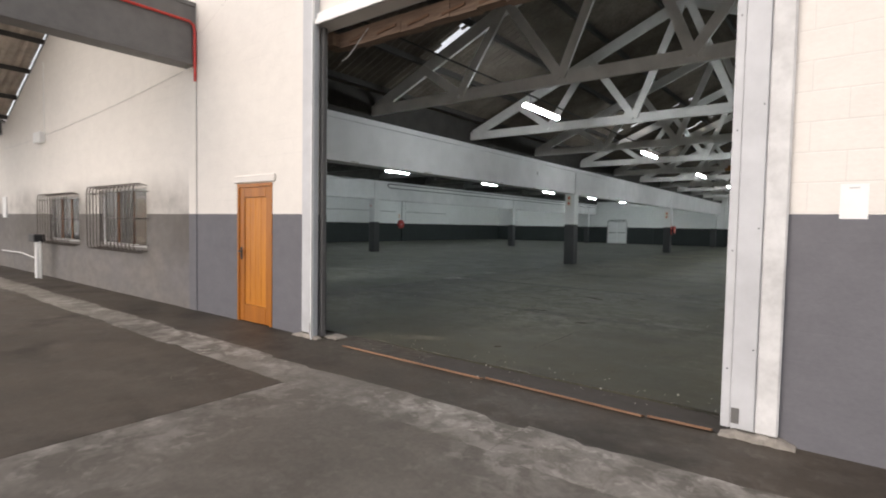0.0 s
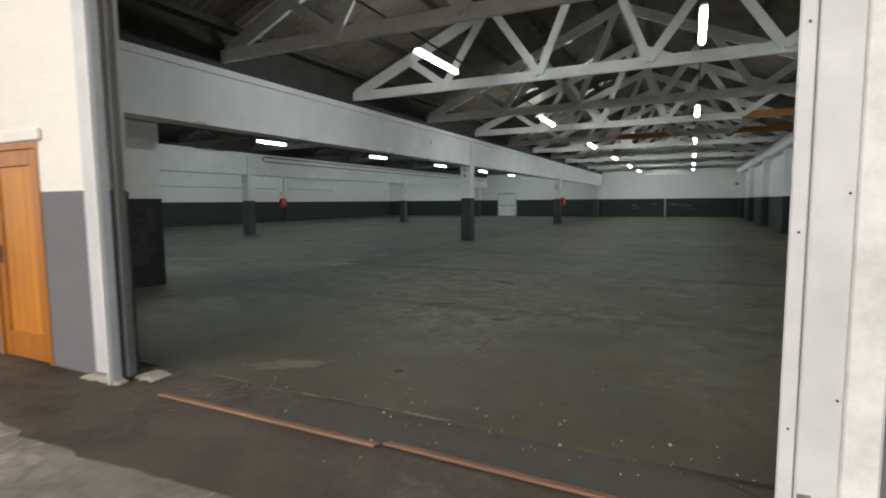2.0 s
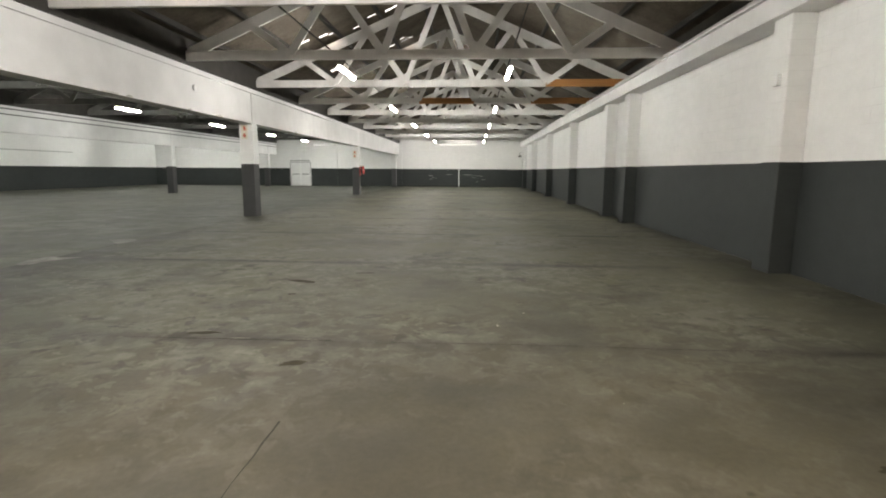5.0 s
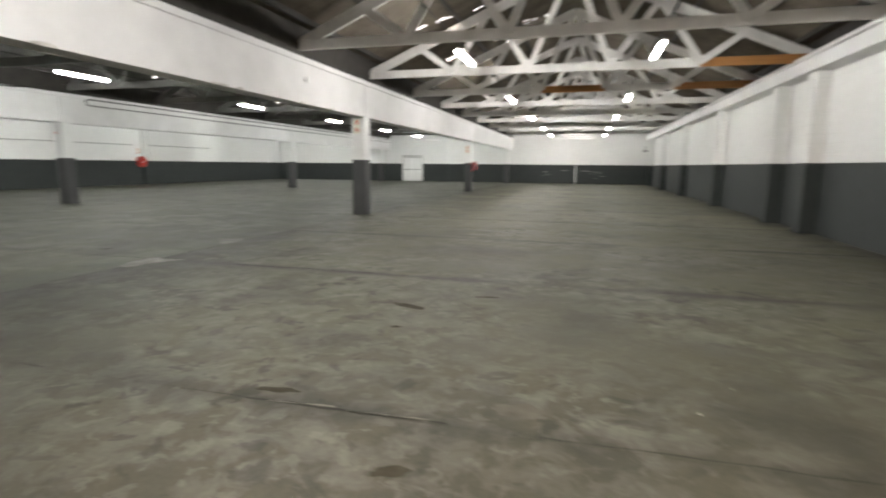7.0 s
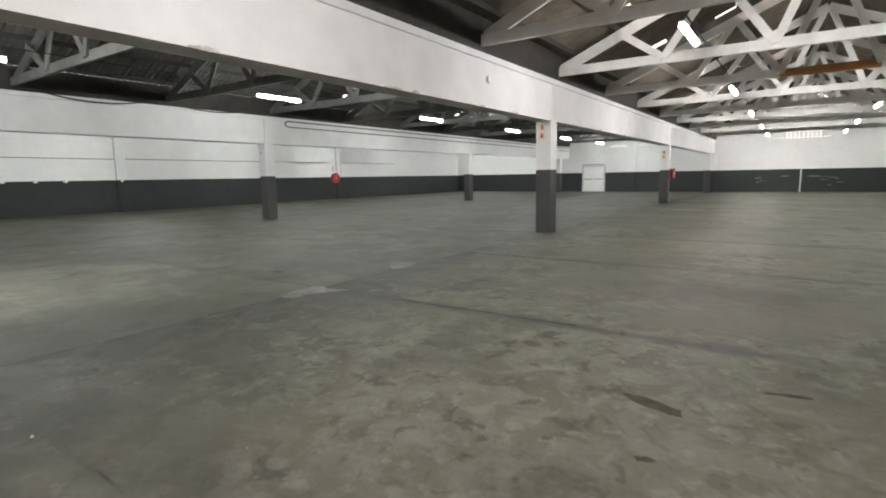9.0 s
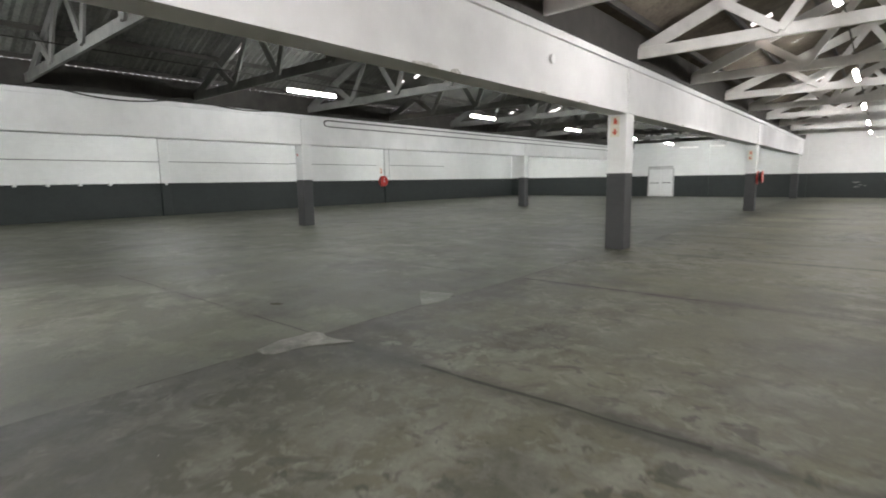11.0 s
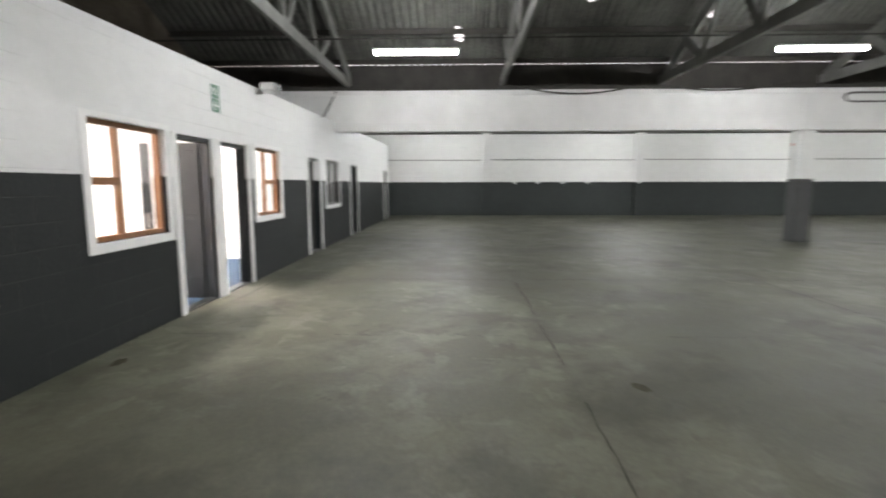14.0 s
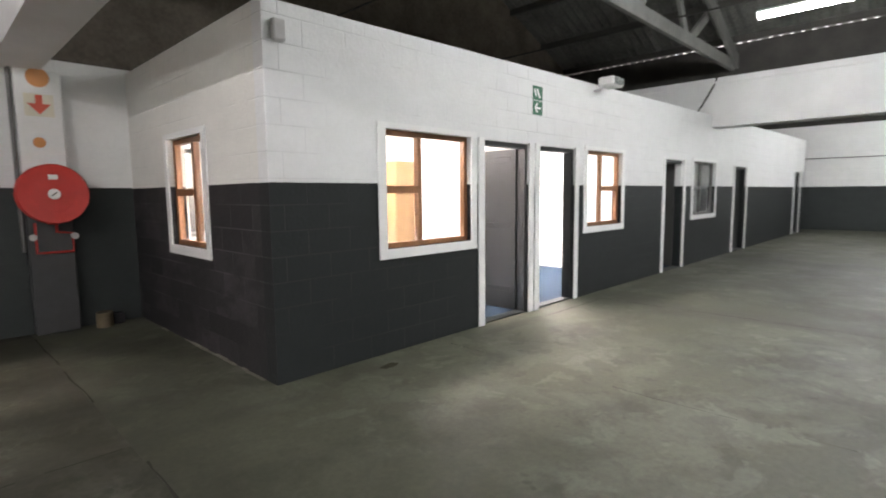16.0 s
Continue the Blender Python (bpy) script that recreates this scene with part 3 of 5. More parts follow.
# boards that close the eaves over the beams and the wall plate
def eave_board(name, x, z1):
    boxed(name, M_purlin, None, x - 0.03, x + 0.03, Y_I, Y_F, 3.80, z1)
    structure(bpy.data.objects[name], "dark timber eave board", "eave board")


for k, (xa, xb) in enumerate(BAYS):
    eave_board("eave_board_%d_a" % k, xa + 0.25, 4.397 if k == 1 else 4.405)
    eave_board("eave_board_%d_b" % k, xb - 0.25, 4.405 if k < 2 else 4.33)


# ---------------------------------------------------------------- lamps
def tube_lamp(x, y, z):
    ob = thing("strip_light", "lit white strip light with a wraparound diffuser under a batten", "light", (x, y, z), "strip lights")
    boxed("housing", M_metal, ob, x - 0.045, x + 0.045, y - 0.78, y + 0.78, z + 0.005, z + 0.045, bevel=0.01)
    bm = bmesh.new()
    ring = [(math.cos(a) * 0.045, math.sin(a) * 0.035 - 0.034) for a in (2 * math.pi * k / 14 for k in range(14))]
    ends = [[bm.verts.new((x + u, y + e, z + v)) for u, v in ring] for e in (-0.75, 0.75)]
    for k in range(14):
        bm.faces.new((ends[0][k], ends[0][(k + 1) % 14], ends[1][(k + 1) % 14], ends[1][k]))
    bm.faces.new(ends[0][::-1])
    bm.faces.new(ends[1])
    part("diffuser", bm, M_tube if X_1 < x < -2 else M_tube_dim if x > -2 or (x > -13 and y < 12) else M_tube_old, ob, "glowing white diffuser")
    for e in (-0.5, 0.5):
        bm = bmesh.new()
        rod(bm, [(x, y + e, z + 0.042), (x, y + e, CHORD + 0.214)], 0.006, 6)
        part("drop_rod", bm, M_grey_steel, ob)
    return ob


# the two west rows are unseen, added to light the west wall
for lx, lz in ((-4.66, 3.905), (-0.56, 3.88), (-12.05, 3.93), (-15.8, 3.895), (-23.4, 3.895), (-27.2, 3.895)):
    boxed("lamp_batten", M_purlin, None, lx - 0.012, lx + 0.012, Y_I + (0.051 if -19 < lx < -8 else 0.021), Y_F - 0.001, CHORD + 0.213, CHORD + 0.235)
    structure(bpy.context.scene.objects[-1], "slim dark batten across the trusses that carries the lights", "batten")
    # the last lamps, and the first at x = -12, are unseen fill
    for ly in LAMP_Y:
        tube_lamp(lx, ly + 0.35 if lx < X_1 and ly < 12 else ly, lz)

# ---------------------------------------------------------------- floor slabs
def slab_mesh(w, l):
    bm = bmesh.new()
    box(bm, 0, w, 0, l, -0.12, 0, bevel=0.0006)
    me = bpy.data.meshes.new("slab")
    bm.to_mesh(me)
    bm.free()
    return me


def slabs(xs, y0, step, material, cut=0.0):
    """Rows of slabs from y0 on; cut: what the first row lacks at the doorway."""
    for xa, xb in zip(xs, xs[1:]):
        y = y0 + cut
        while y < Y_F - 0.2:
            l = min(step if y > y0 + 1 else step - cut, Y_F - y)
            me = slab_mesh(xb - xa - 0.0008, l - 0.0008)
            me.materials.append(material)
            ob = new("slab", me)
            ob.parent = bpy.data.objects["floor"]
            ob.location = (xa + 0.0004, y + 0.0004, 0)
            y += l


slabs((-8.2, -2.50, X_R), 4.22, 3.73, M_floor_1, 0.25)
slabs((X_2, -14.0, -8.2), 4.22, 3.73 * 2, M_floor_2)
slabs((X_L, -25.6, X_2), 4.22, 3.73 * 2, M_floor_2)

M_crack = plain("dirt_filled_crack", (0.029, 0.027, 0.021), 0.95, vary=0.3)
M_oil = plain("old_oil_stain", (0.055, 0.050, 0.036), 0.95, vary=0.35, scale=9)
M_oil.node_tree.nodes["Principled BSDF"].inputs["Specular IOR Level"].default_value = 0.1
rc = random.Random(11)
M_dust = plain("pale_floor_dust", (0.098, 0.092, 0.070), 0.9, vary=0.35, scale=7)


def crack(xa, ya, xb, yb, w=0.012, gaps=0.25):
    """A ragged dirt-filled joint in the floor, broken where the slabs close up."""
    d = Vector((xb - xa, yb - ya, 0))
    n = max(6, int(d.length / 0.12))
    side = Vector((-d.y, d.x, 0)).normalized()
    bm = bmesh.new()
    run, last, drift = False, None, 0.0
    for i in range(n + 1):
        if rc.random() < gaps * 0.35:
            run = not run
        drift = 0.85 * drift + rc.uniform(-0.008, 0.008)
        c = Vector((xa, ya, 0.0025)) + d * (i / n) + side * drift
        h = w * rc.uniform(0.25, 1.0) / 2
        cur = (bm.verts.new(c - side * h), bm.verts.new(c + side * h))
        if last and not run:
            bm.faces.new((last[0], cur[0], cur[1], last[1]))
        last = cur
    return part("crack", bm, M_crack, bpy.data.objects["floor"], "dark ragged floor joint")


for jy in (7.95, 11.68, 15.41, 19.14):
    crack(-8.15, jy, 3.0, jy + 0.03, 0.014 if jy < 8 else 0.05, 0.5 if jy < 8 else 0.1)
    crack(-13.9, jy + 0.02, -8.25, jy, 0.018, 0.35)
crack(-2.50, 9.1, -2.48, 11.6, 0.016, 0.3)
crack(-2.50, 4.6, -2.49, 7.9, 0.014, 0.3)
crack(-8.2, 4.6, -8.2, 24.0, 0.02, 0.3)
crack(-14.0, 7.9, -14.0, 24.0, 0.016, 0.4)
crack(-11.0, 7.9, -11.0, 17.0, 0.010, 0.5)
crack(-3.1, 4.475, -0.1, 4.475, 0.03, 0.1)
crack(-3.9, 7.93, -2.6, 7.97, 0.03, 0.0)
M_lip = plain("broken_pale_lip", (0.20, 0.19, 0.155), 0.9, vary=0.3)
for xa, xb, ya in ((-4.3, -3.85, 4.50), (-3.3, -2.45, 4.485), (-2.4, -2.05, 4.49)):
    o = crack(xa, ya, xb, ya + 0.01, 0.02, 0.2)
    o.name, o.data.materials[0] = "broken_lip", M_lip
    tagged(o, "pale broken lip along the doorway")
for xa, xb in ((-3.75, -3.3), (-3.22, -2.7)):
    o = crack(xa, 7.955, xb, 7.985, 0.022, 0.1)
    o.name, o.data.materials[0] = "broken_lip", M_lip
    tagged(o, "pale broken lip along the floor joint")
crack(-0.5, 4.45, -0.15, 4.22, 0.03, 0.0)


def blot(x, y, rx, ry, turn, material, name, label, z=0.0022):
    bm = bmesh.new()
    k = rc.uniform(0, 9)
    vs = []
    for i in range(22):
        a = 2 * math.pi * i / 22
        r = 1 + 0.25 * math.sin(2 * a + k) * math.sin(3 * a + 2 * k) + rc.uniform(-0.15, 0.15)
        u, v = rx * r * math.cos(a), ry * r * math.sin(a)
        vs.append(bm.verts.new((x + u * math.cos(turn) - v * math.sin(turn), y + u * math.sin(turn) + v * math.cos(turn), z)))
    bm.faces.new(vs)
    return part(name, bm, material, bpy.data.objects["floor"], label)


for bx, by, ra, rb, tw in ((-3.60, 10.26, 0.20, 0.07, 2.8), (-3.50, 9.57, 0.05, 0.03, 0.2), (-9.72, 12.16, 0.09, 0.05, 0.3), (-2.9, 10.87, 0.14, 0.03, 0.2),
                           (-3.78, 8.10, 0.15, 0.04, 0.1), (-2.74, 7.45, 0.10, 0.05, 0.4), (-2.88, 5.24, 0.05, 0.035, 0.9), (0.72, 6.24, 0.16, 0.05, 2.9), (-10.16, 7.98, 0.10, 0.05, 0.2)):
    blot(bx, by, ra, rb, tw, M_oil, "stain", "old dark oil stain")

for jx, jy, ra, rb, tw in ((-3.95, 4.95, 0.34, 0.13, 0.5), (-2.2, 8.25, 0.16, 0.09, 0.1), (-2.1, 8.9, 0.12, 0.05, 0.3)):
    blot(jx, jy, ra, rb, tw, M_dust, "dust_patch", "pale dusty scuff", 0.0024)

# ---------------------------------------------------------------- more materials
M_door = timber("varnished_orange_door", (0.36, 0.118, 0.010), (0.62, 0.245, 0.022), "z", 0.35)
M_door_frame = timber("darker_door_timber", (0.26, 0.080, 0.008), (0.46, 0.165, 0.016), "z", 0.35)
M_frame = timber("brown_window_timber", (0.16, 0.065, 0.025), (0.30, 0.13, 0.05), "z", 0.45)
M_plank = timber("worn_brown_plank", (0.12, 0.062, 0.035), (0.27, 0.15, 0.085), "x", 0.75)
M_old = timber("weathered_lintel_timber", (0.12, 0.07, 0.045), (0.38, 0.27, 0.2), "x", 0.8)
M_white = plain("white_gloss_paint", (0.80, 0.80, 0.79), 0.4, vary=0.05, scale=3)
M_post = plain("scuffed_grey_white_steel", (0.51, 0.515, 0.53), 0.5, vary=0.12, scale=2.5)
M_dusty = plain("dusty_white_plaster", (0.52, 0.51, 0.50), 0.75, vary=0.22, scale=1.6, bump=0.3)
M_smudged = plain("smudged_plaster", (0.60, 0.595, 0.59), 0.8, vary=0.30, scale=1.5, bump=0.35)
M_mortar = plain("dirty_mortar", (0.27, 0.245, 0.215), 0.9, vary=0.3, scale=9, bump=0.5)
M_room = plain("office_white_wall", (0.82, 0.81, 0.79), 0.6, vary=0.04, scale=2)
M_carpet = plain("blue_carpet", (0.022, 0.050, 0.088), 0.95, vary=0.25, scale=40, bump=0.4)
# a lighter tone of the door grey, for leaves 4 and 6
M_mid_door = plain("lighter_door_grey", (0.042, 0.040, 0.039), 0.4, vary=0.12, scale=3)
M_grey_door = plain("dark_grey_door_paint", (0.011, 0.0125, 0.013), 0.4, vary=0.12, scale=3)
M_red = plain("red_enamel", (0.52, 0.035, 0.025), 0.35, vary=0.1)
M_sign_red = plain("sign_red", (0.62, 0.10, 0.06), 0.5, vary=0.08)
M_sign_orange = plain("sign_orange", (0.65, 0.28, 0.10), 0.5, vary=0.08)
M_sign_cream = plain("sign_cream", (0.74, 0.70, 0.58), 0.55, vary=0.06)
M_green = plain("sign_green", (0.03, 0.14, 0.08), 0.5, vary=0.08)
M_black = plain("black_plastic", (0.02, 0.02, 0.022), 0.45, vary=0.1)
M_chrome = plain("galvanised_bar", (0.20, 0.175, 0.16), 0.45, 0.3, 0.3, 20)
M_bar = plain("rusty_dark_bar", (0.10, 0.085, 0.075), 0.5, 0.3, 0.35, 20)
M_pane = glass("window_glass")
M_dull_pane = glass("dusty_glass", (0.75, 0.77, 0.77), 0.18)
# pane colour is darkened to stand for the dim room behind
M_dim_pane = glass("darkened_glass", (0.22, 0.22, 0.215), 0.12)
M_tan = timber("tan_cupboard_wood", (0.30, 0.17, 0.075), (0.40, 0.25, 0.12), "z", 0.5)
M_panel = glow("office_lamp_panel", (1.0, 0.98, 0.95), 60.0)
M_pale = concrete("pale_concrete_strip", (0.105, 0.094, 0.08), (0.18, 0.165, 0.145), 0.75, 3.0, 0.6)
M_patch = concrete("mortar_patch", (0.098, 0.094, 0.078), (0.148, 0.142, 0.12), 0.5, 4.0, 0.4)
M_patch_old = concrete("old_mortar_patch", (0.075, 0.075, 0.058), (0.11, 0.11, 0.086), 0.4, 6.0, 0.2)
M_crumb = plain("mortar_crumbs", (0.38, 0.36, 0.32), 0.9, vary=0.2)

M_clear_sheet, nt_clear, _b = nodes_of("translucent_sheet")
tr = node(nt_clear, "ShaderNodeBsdfTranslucent", Color=(0.95, 0.92, 0.85, 1))
nt_clear.links.new(tr.outputs[0], nt_clear.nodes["Material Output"].inputs[0])

# ---------------------------------------------------------------- loading bay in front of the hall
Y_BACK = 0.7
# canopy kept short, its unseen slopes made translucent, to light the wall
for k, (xa, xb) in list(enumerate(BAYS))[1:]:
    mid = (xa + xb) / 2
    roof_slope("ceiling_bay_%d_a" % k, xa + 0.05, mid, EAVE + 0.16, Y_BACK - 0.5, Y_D, M_sheet_out, "grey corrugated sheets over the loading bay")
    roof_slope("ceiling_bay_%d_b" % k, xb - 0.05, mid, EAVE + 0.16, Y_BACK - 0.5, Y_D, M_clear_sheet, "unseen translucent sheets added over the loading bay")
    purlins("purlins_bay_%d_a" % k, xa + 0.05, mid, EAVE + 0.16, Y_BACK, Y_D)
    purlins("purlins_bay_%d_b" % k, xb - 0.05, mid, EAVE + 0.16, Y_BACK, Y_D)
bm = bmesh.new()
pierced(bm, Y_BACK, Y_D, -0.3, EAVE + 0.1, -31.82, -31.6, [], "y")
structure(part("wall_bay_west", bm, M_wall_y), "white side wall of the loading bay", "wall")


def steel_beam(x):
    ob = thing("steel_beam", "grey painted steel beam let into the wall", "beam", (x, 1.5, 3.98), "beams of the loading bay", "structure")
    bm = bmesh.new()
    box(bm, x - 0.17, x + 0.17, Y_BACK, Y_D - 0.003, 3.98, 4.05, bevel=0.006)
    box(bm, x - 0.17, x + 0.17, Y_BACK, Y_D - 0.003, 4.90, 4.97, bevel=0.006)
    box(bm, x - 0.15, x + 0.15, Y_BACK, Y_D - 0.003, 4.05, 4.90)
    part("girder", bm, M_grey_steel, ob)
    boxed("column", M_grey_steel, ob, x - 0.12, x + 0.12, Y_BACK, Y_BACK + 0.24, 0, 3.979)
    return ob


steel_beam(-8.12)
steel_beam(-19.9)
bm = bmesh.new()
rod(bm, [(-7.93, Y_BACK, 4.64), (-7.93, Y_D - 0.12, 4.64), (-7.93, Y_D - 0.06, 4.60), (-7.93, Y_D - 0.04, 4.5), (-7.93, Y_D - 0.04, 3.72)], 0.022)
tagged(part("red_pipe", bm, M_red), "thin red pipe along the grey beam and down the wall", "pipe")
bm = bmesh.new()
rod(bm, [(-7.94, Y_D - 0.012, 3.72), (-7.95, Y_D - 0.012, 1.6)], 0.006, 6)
tagged(part("wall_cable", bm, M_dusty), "thin painted cable down the block wall", "cable")

bm = bmesh.new()
rod(bm, [(-8.2 - 11.2 * i / 10, Y_D - 0.012, 3.97 - 0.46 * i / 10 - 0.10 * 4 * (i / 10) * (1 - i / 10)) for i in range(11)], 0.004, 6)
tagged(part("wall_cable", bm, M_dusty), "thin pale cable slung across the block wall", "cable")

# pier in the wall left of the wooden door
boxed("pier_outside", M_wall_out, None, -8.42, -7.96, Y_D - 0.014, Y_D - 0.001, 0, 3.97)
structure(bpy.data.objects["pier_outside"], "shallow block pier painted like the wall", "pilaster")

# wide doorway: posts, plinths, track and old lintel
door_post = thing("doorway_post", "white steel post and dark guide rail of the sliding door", "door post", (-4.95, Y_D, 0), "doorway posts")
boxed("cover_board", M_post, door_post, -5.13, -4.95, Y_D - 0.055, Y_D - 0.002, 0.06, 5.6, bevel=0.006)
boxed("angle", M_post, door_post, -4.949, -4.862, Y_D - 0.075, Y_D - 0.002, 0.03, 5.6, bevel=0.005)
boxed("flange", M_white, door_post, -4.875, -4.864, Y_D - 0.11, Y_D - 0.076, 0.0, 5.6)
boxed("guide_rail", M_grey_steel, door_post, -4.90, -4.835, Y_D + 0.035, Y_D + 0.105, 0.02, 3.93, bevel=0.008)
boxed("lock_slot", M_black, door_post, -4.935, -4.905, Y_D - 0.077, Y_D - 0.0745, 0.08, 0.2)
post = thing("doorway_post", "white steel post beside a dusty plaster pier", "door post", (-0.2, Y_D, 0), "doorway posts")
boxed("angle", M_post, post, -0.252, -0.19, Y_D - 0.03, Y_D - 0.002, 0.05, 5.6, bevel=0.006)
boxed("cover_board", M_post, post, -0.187, -0.037, Y_D - 0.055, Y_D - 0.002, 0.06, 5.6, bevel=0.006)
boxed("core", M_dusty, post, -0.188, -0.002, Y_D, Y_D + 0.06, 0.0, 3.949)
boxed("plaster_pier", M_smudged, post, -0.035, 0.105, Y_D - 0.045, Y_D - 0.002, 0.05, 5.6, bevel=0.012)
boxed("foot_plate", M_grey_steel, post, -0.18, -0.13, Y_D - 0.062, Y_D - 0.0555, 0.10, 0.21)
def plinth(x0, x1, y0, y1, h, seed):
    """A low block of mortar with a broken, uneven edge."""
    rp = random.Random(seed)
    bm = bmesh.new()
    n = max(4, int((x1 - x0) / 0.035))
    rows = []
    for i in range(n + 1):
        x = x0 + (x1 - x0) * i / n
        fall = min(1.0, 0.35 + 3.0 * min(i, n - i) / n)
        chip = rp.uniform(0, 0.028)
        z = h * fall * rp.uniform(0.72, 1.0)
        rows.append([bm.verts.new(v) for v in ((x, y0 + chip, 0.001), (x, y0 + chip + 0.008, z * 0.7), (x, y0 + chip + 0.03, z), (x, y1, z), (x, y1, 0.001))])
    for p, q in zip(rows, rows[1:]):
        for j in range(5):
            bm.faces.new((p[j], q[j], q[(j + 1) % 5], p[(j + 1) % 5]))
    bm.faces.new(rows[0])
    bm.faces.new(rows[-1][::-1])
    tagged(part("plinth", bm, M_mortar), "low chipped mortar plinth under the door post", "plinth", "mortar plinths")


plinth(-5.27, -4.78, Y_D - 0.115, Y_D - 0.001, 0.05, 3)
plinth(-0.25, 0.21, Y_D - 0.115, Y_D - 0.001, 0.055, 4)
plinth(-4.85, -4.6, Y_I - 0.16, Y_I + 0.04, 0.035, 5)
for o in (-0.22, -0.06):
    for z in (0.7, 1.55, 2.4, 3.2):
        bm = bmesh.new()
        disc(bm, (o, Y_D - (0.031 if o < -0.2 else 0.0555), z + o), (0, -1, 0), 0.0055, 0.006, 8)
        part("bolt", bm, M_black, post)

track = thing("door_track", "white steel sliding-door track over the opening", "track", (-2.5, Y_D, 3.95))
boxed("channel", M_white, track, -4.861, -0.253, Y_D - 0.06, Y_D - 0.002, 3.97, 4.07, bevel=0.01)
boxed("lip", M_white, track, -4.861, -0.253, Y_D - 0.078, Y_D - 0.061, 3.925, 3.99, bevel=0.004)
boxed("dark_slot", M_grey_steel, track, -4.86, -0.254, Y_D - 0.058, Y_D - 0.01, 3.952, 3.969)
lintel = thing("old_lintel", "weathered peeling timber lintel behind the door opening", "lintel", (-2.5, 4.5, 3.7))
bm = bmesh.new()
for i in range(14):
    x0 = -4.9 + 0.36 * i
    j = random.uniform(-0.012, 0.012)
    box(bm, x0, x0 + 0.362, 4.42 + j, 4.56 + j, 3.76 + random.uniform(-0.03, 0.015), 3.95)
part("timber", bm, M_old, lintel)
bm = bmesh.new()
for i in range(9):
    x0 = -4.7 + 0.5 * i
    bar(bm, (x0, 4.412, 3.80), (x0 + 0.32, 4.402, 3.84), 0.012, 0.03)
part("loose_splinters", bm, M_plank, lintel)
boxed("end_bracket", M_old, lintel, -5.1, -4.901, 4.315, 4.57, 3.78, 3.94)
boxed("end_bracket", M_old, lintel, 0.142, 0.35, 4.315, 4.57, 3.78, 3.94)
bm = bmesh.new()
rod(bm, [(-4.35, 4.41, 3.9), (-4.45, 4.39, 3.80), (-4.56, 4.38, 3.70), (-4.68, 4.38, 3.60), (-4.80, 4.38, 3.57)], 0.006, 6)
part("loose_wire", bm, M_dusty, lintel)


def wooden_door():
    ob = thing("door_1", "varnished orange wooden door, closed, in a grey block wall", "door", (-6.3, Y_D, 0), kind="structure")
    y = Y_D + 0.05
    boxed("jamb", M_door_frame, ob, -6.74, -6.69, Y_D - 0.01, y + 0.08, 0, 2.03)
    boxed("jamb", M_door_frame, ob, -5.91, -5.86, Y_D - 0.01, y + 0.08, 0, 2.03)
    boxed("head", M_door_frame, ob, -6.69, -5.91, Y_D - 0.01, y + 0.08, 1.98, 2.03)
    for x0, x1, z0, z1 in ((-6.688, -6.57, 0.01, 1.978), (-6.03, -5.912, 0.01, 1.978), (-6.57, -6.03, 1.83, 1.978), (-6.57, -6.03, 0.01, 0.26)):
        boxed("rail", M_door_frame, ob, x0, x1, Y_D + 0.005, Y_D + 0.05, z0, z1, bevel=0.006)
    for i in range(4):
        x0 = -6.57 + 0.135 * i
        boxed("plank", M_door, ob, x0 + 0.002, x0 + 0.133, Y_D + 0.02, Y_D + 0.04, 0.26, 1.83, bevel=0.004)
    h = boxed("lock_plate", M_black, ob, -6.66, -6.615, Y_D - 0.004, Y_D + 0.004, 0.92, 1.1, bevel=0.002)
    bm = bmesh.new()
    rod(bm, [(-6.637, Y_D - 0.004, 1.04), (-6.637, Y_D - 0.05, 1.04), (-6.60, Y_D - 0.06, 1.04), (-6.52, Y_D - 0.06, 1.035)], 0.011)
    part("handle", bm, M_black, h)
    boxed("lintel", M_wall_out, ob, -6.80, -5.78, Y_D - 0.03, Y_D - 0.001, 2.04, 2.15, bevel=0.012, label="chipped white plaster lintel")
    return ob


wooden_door()


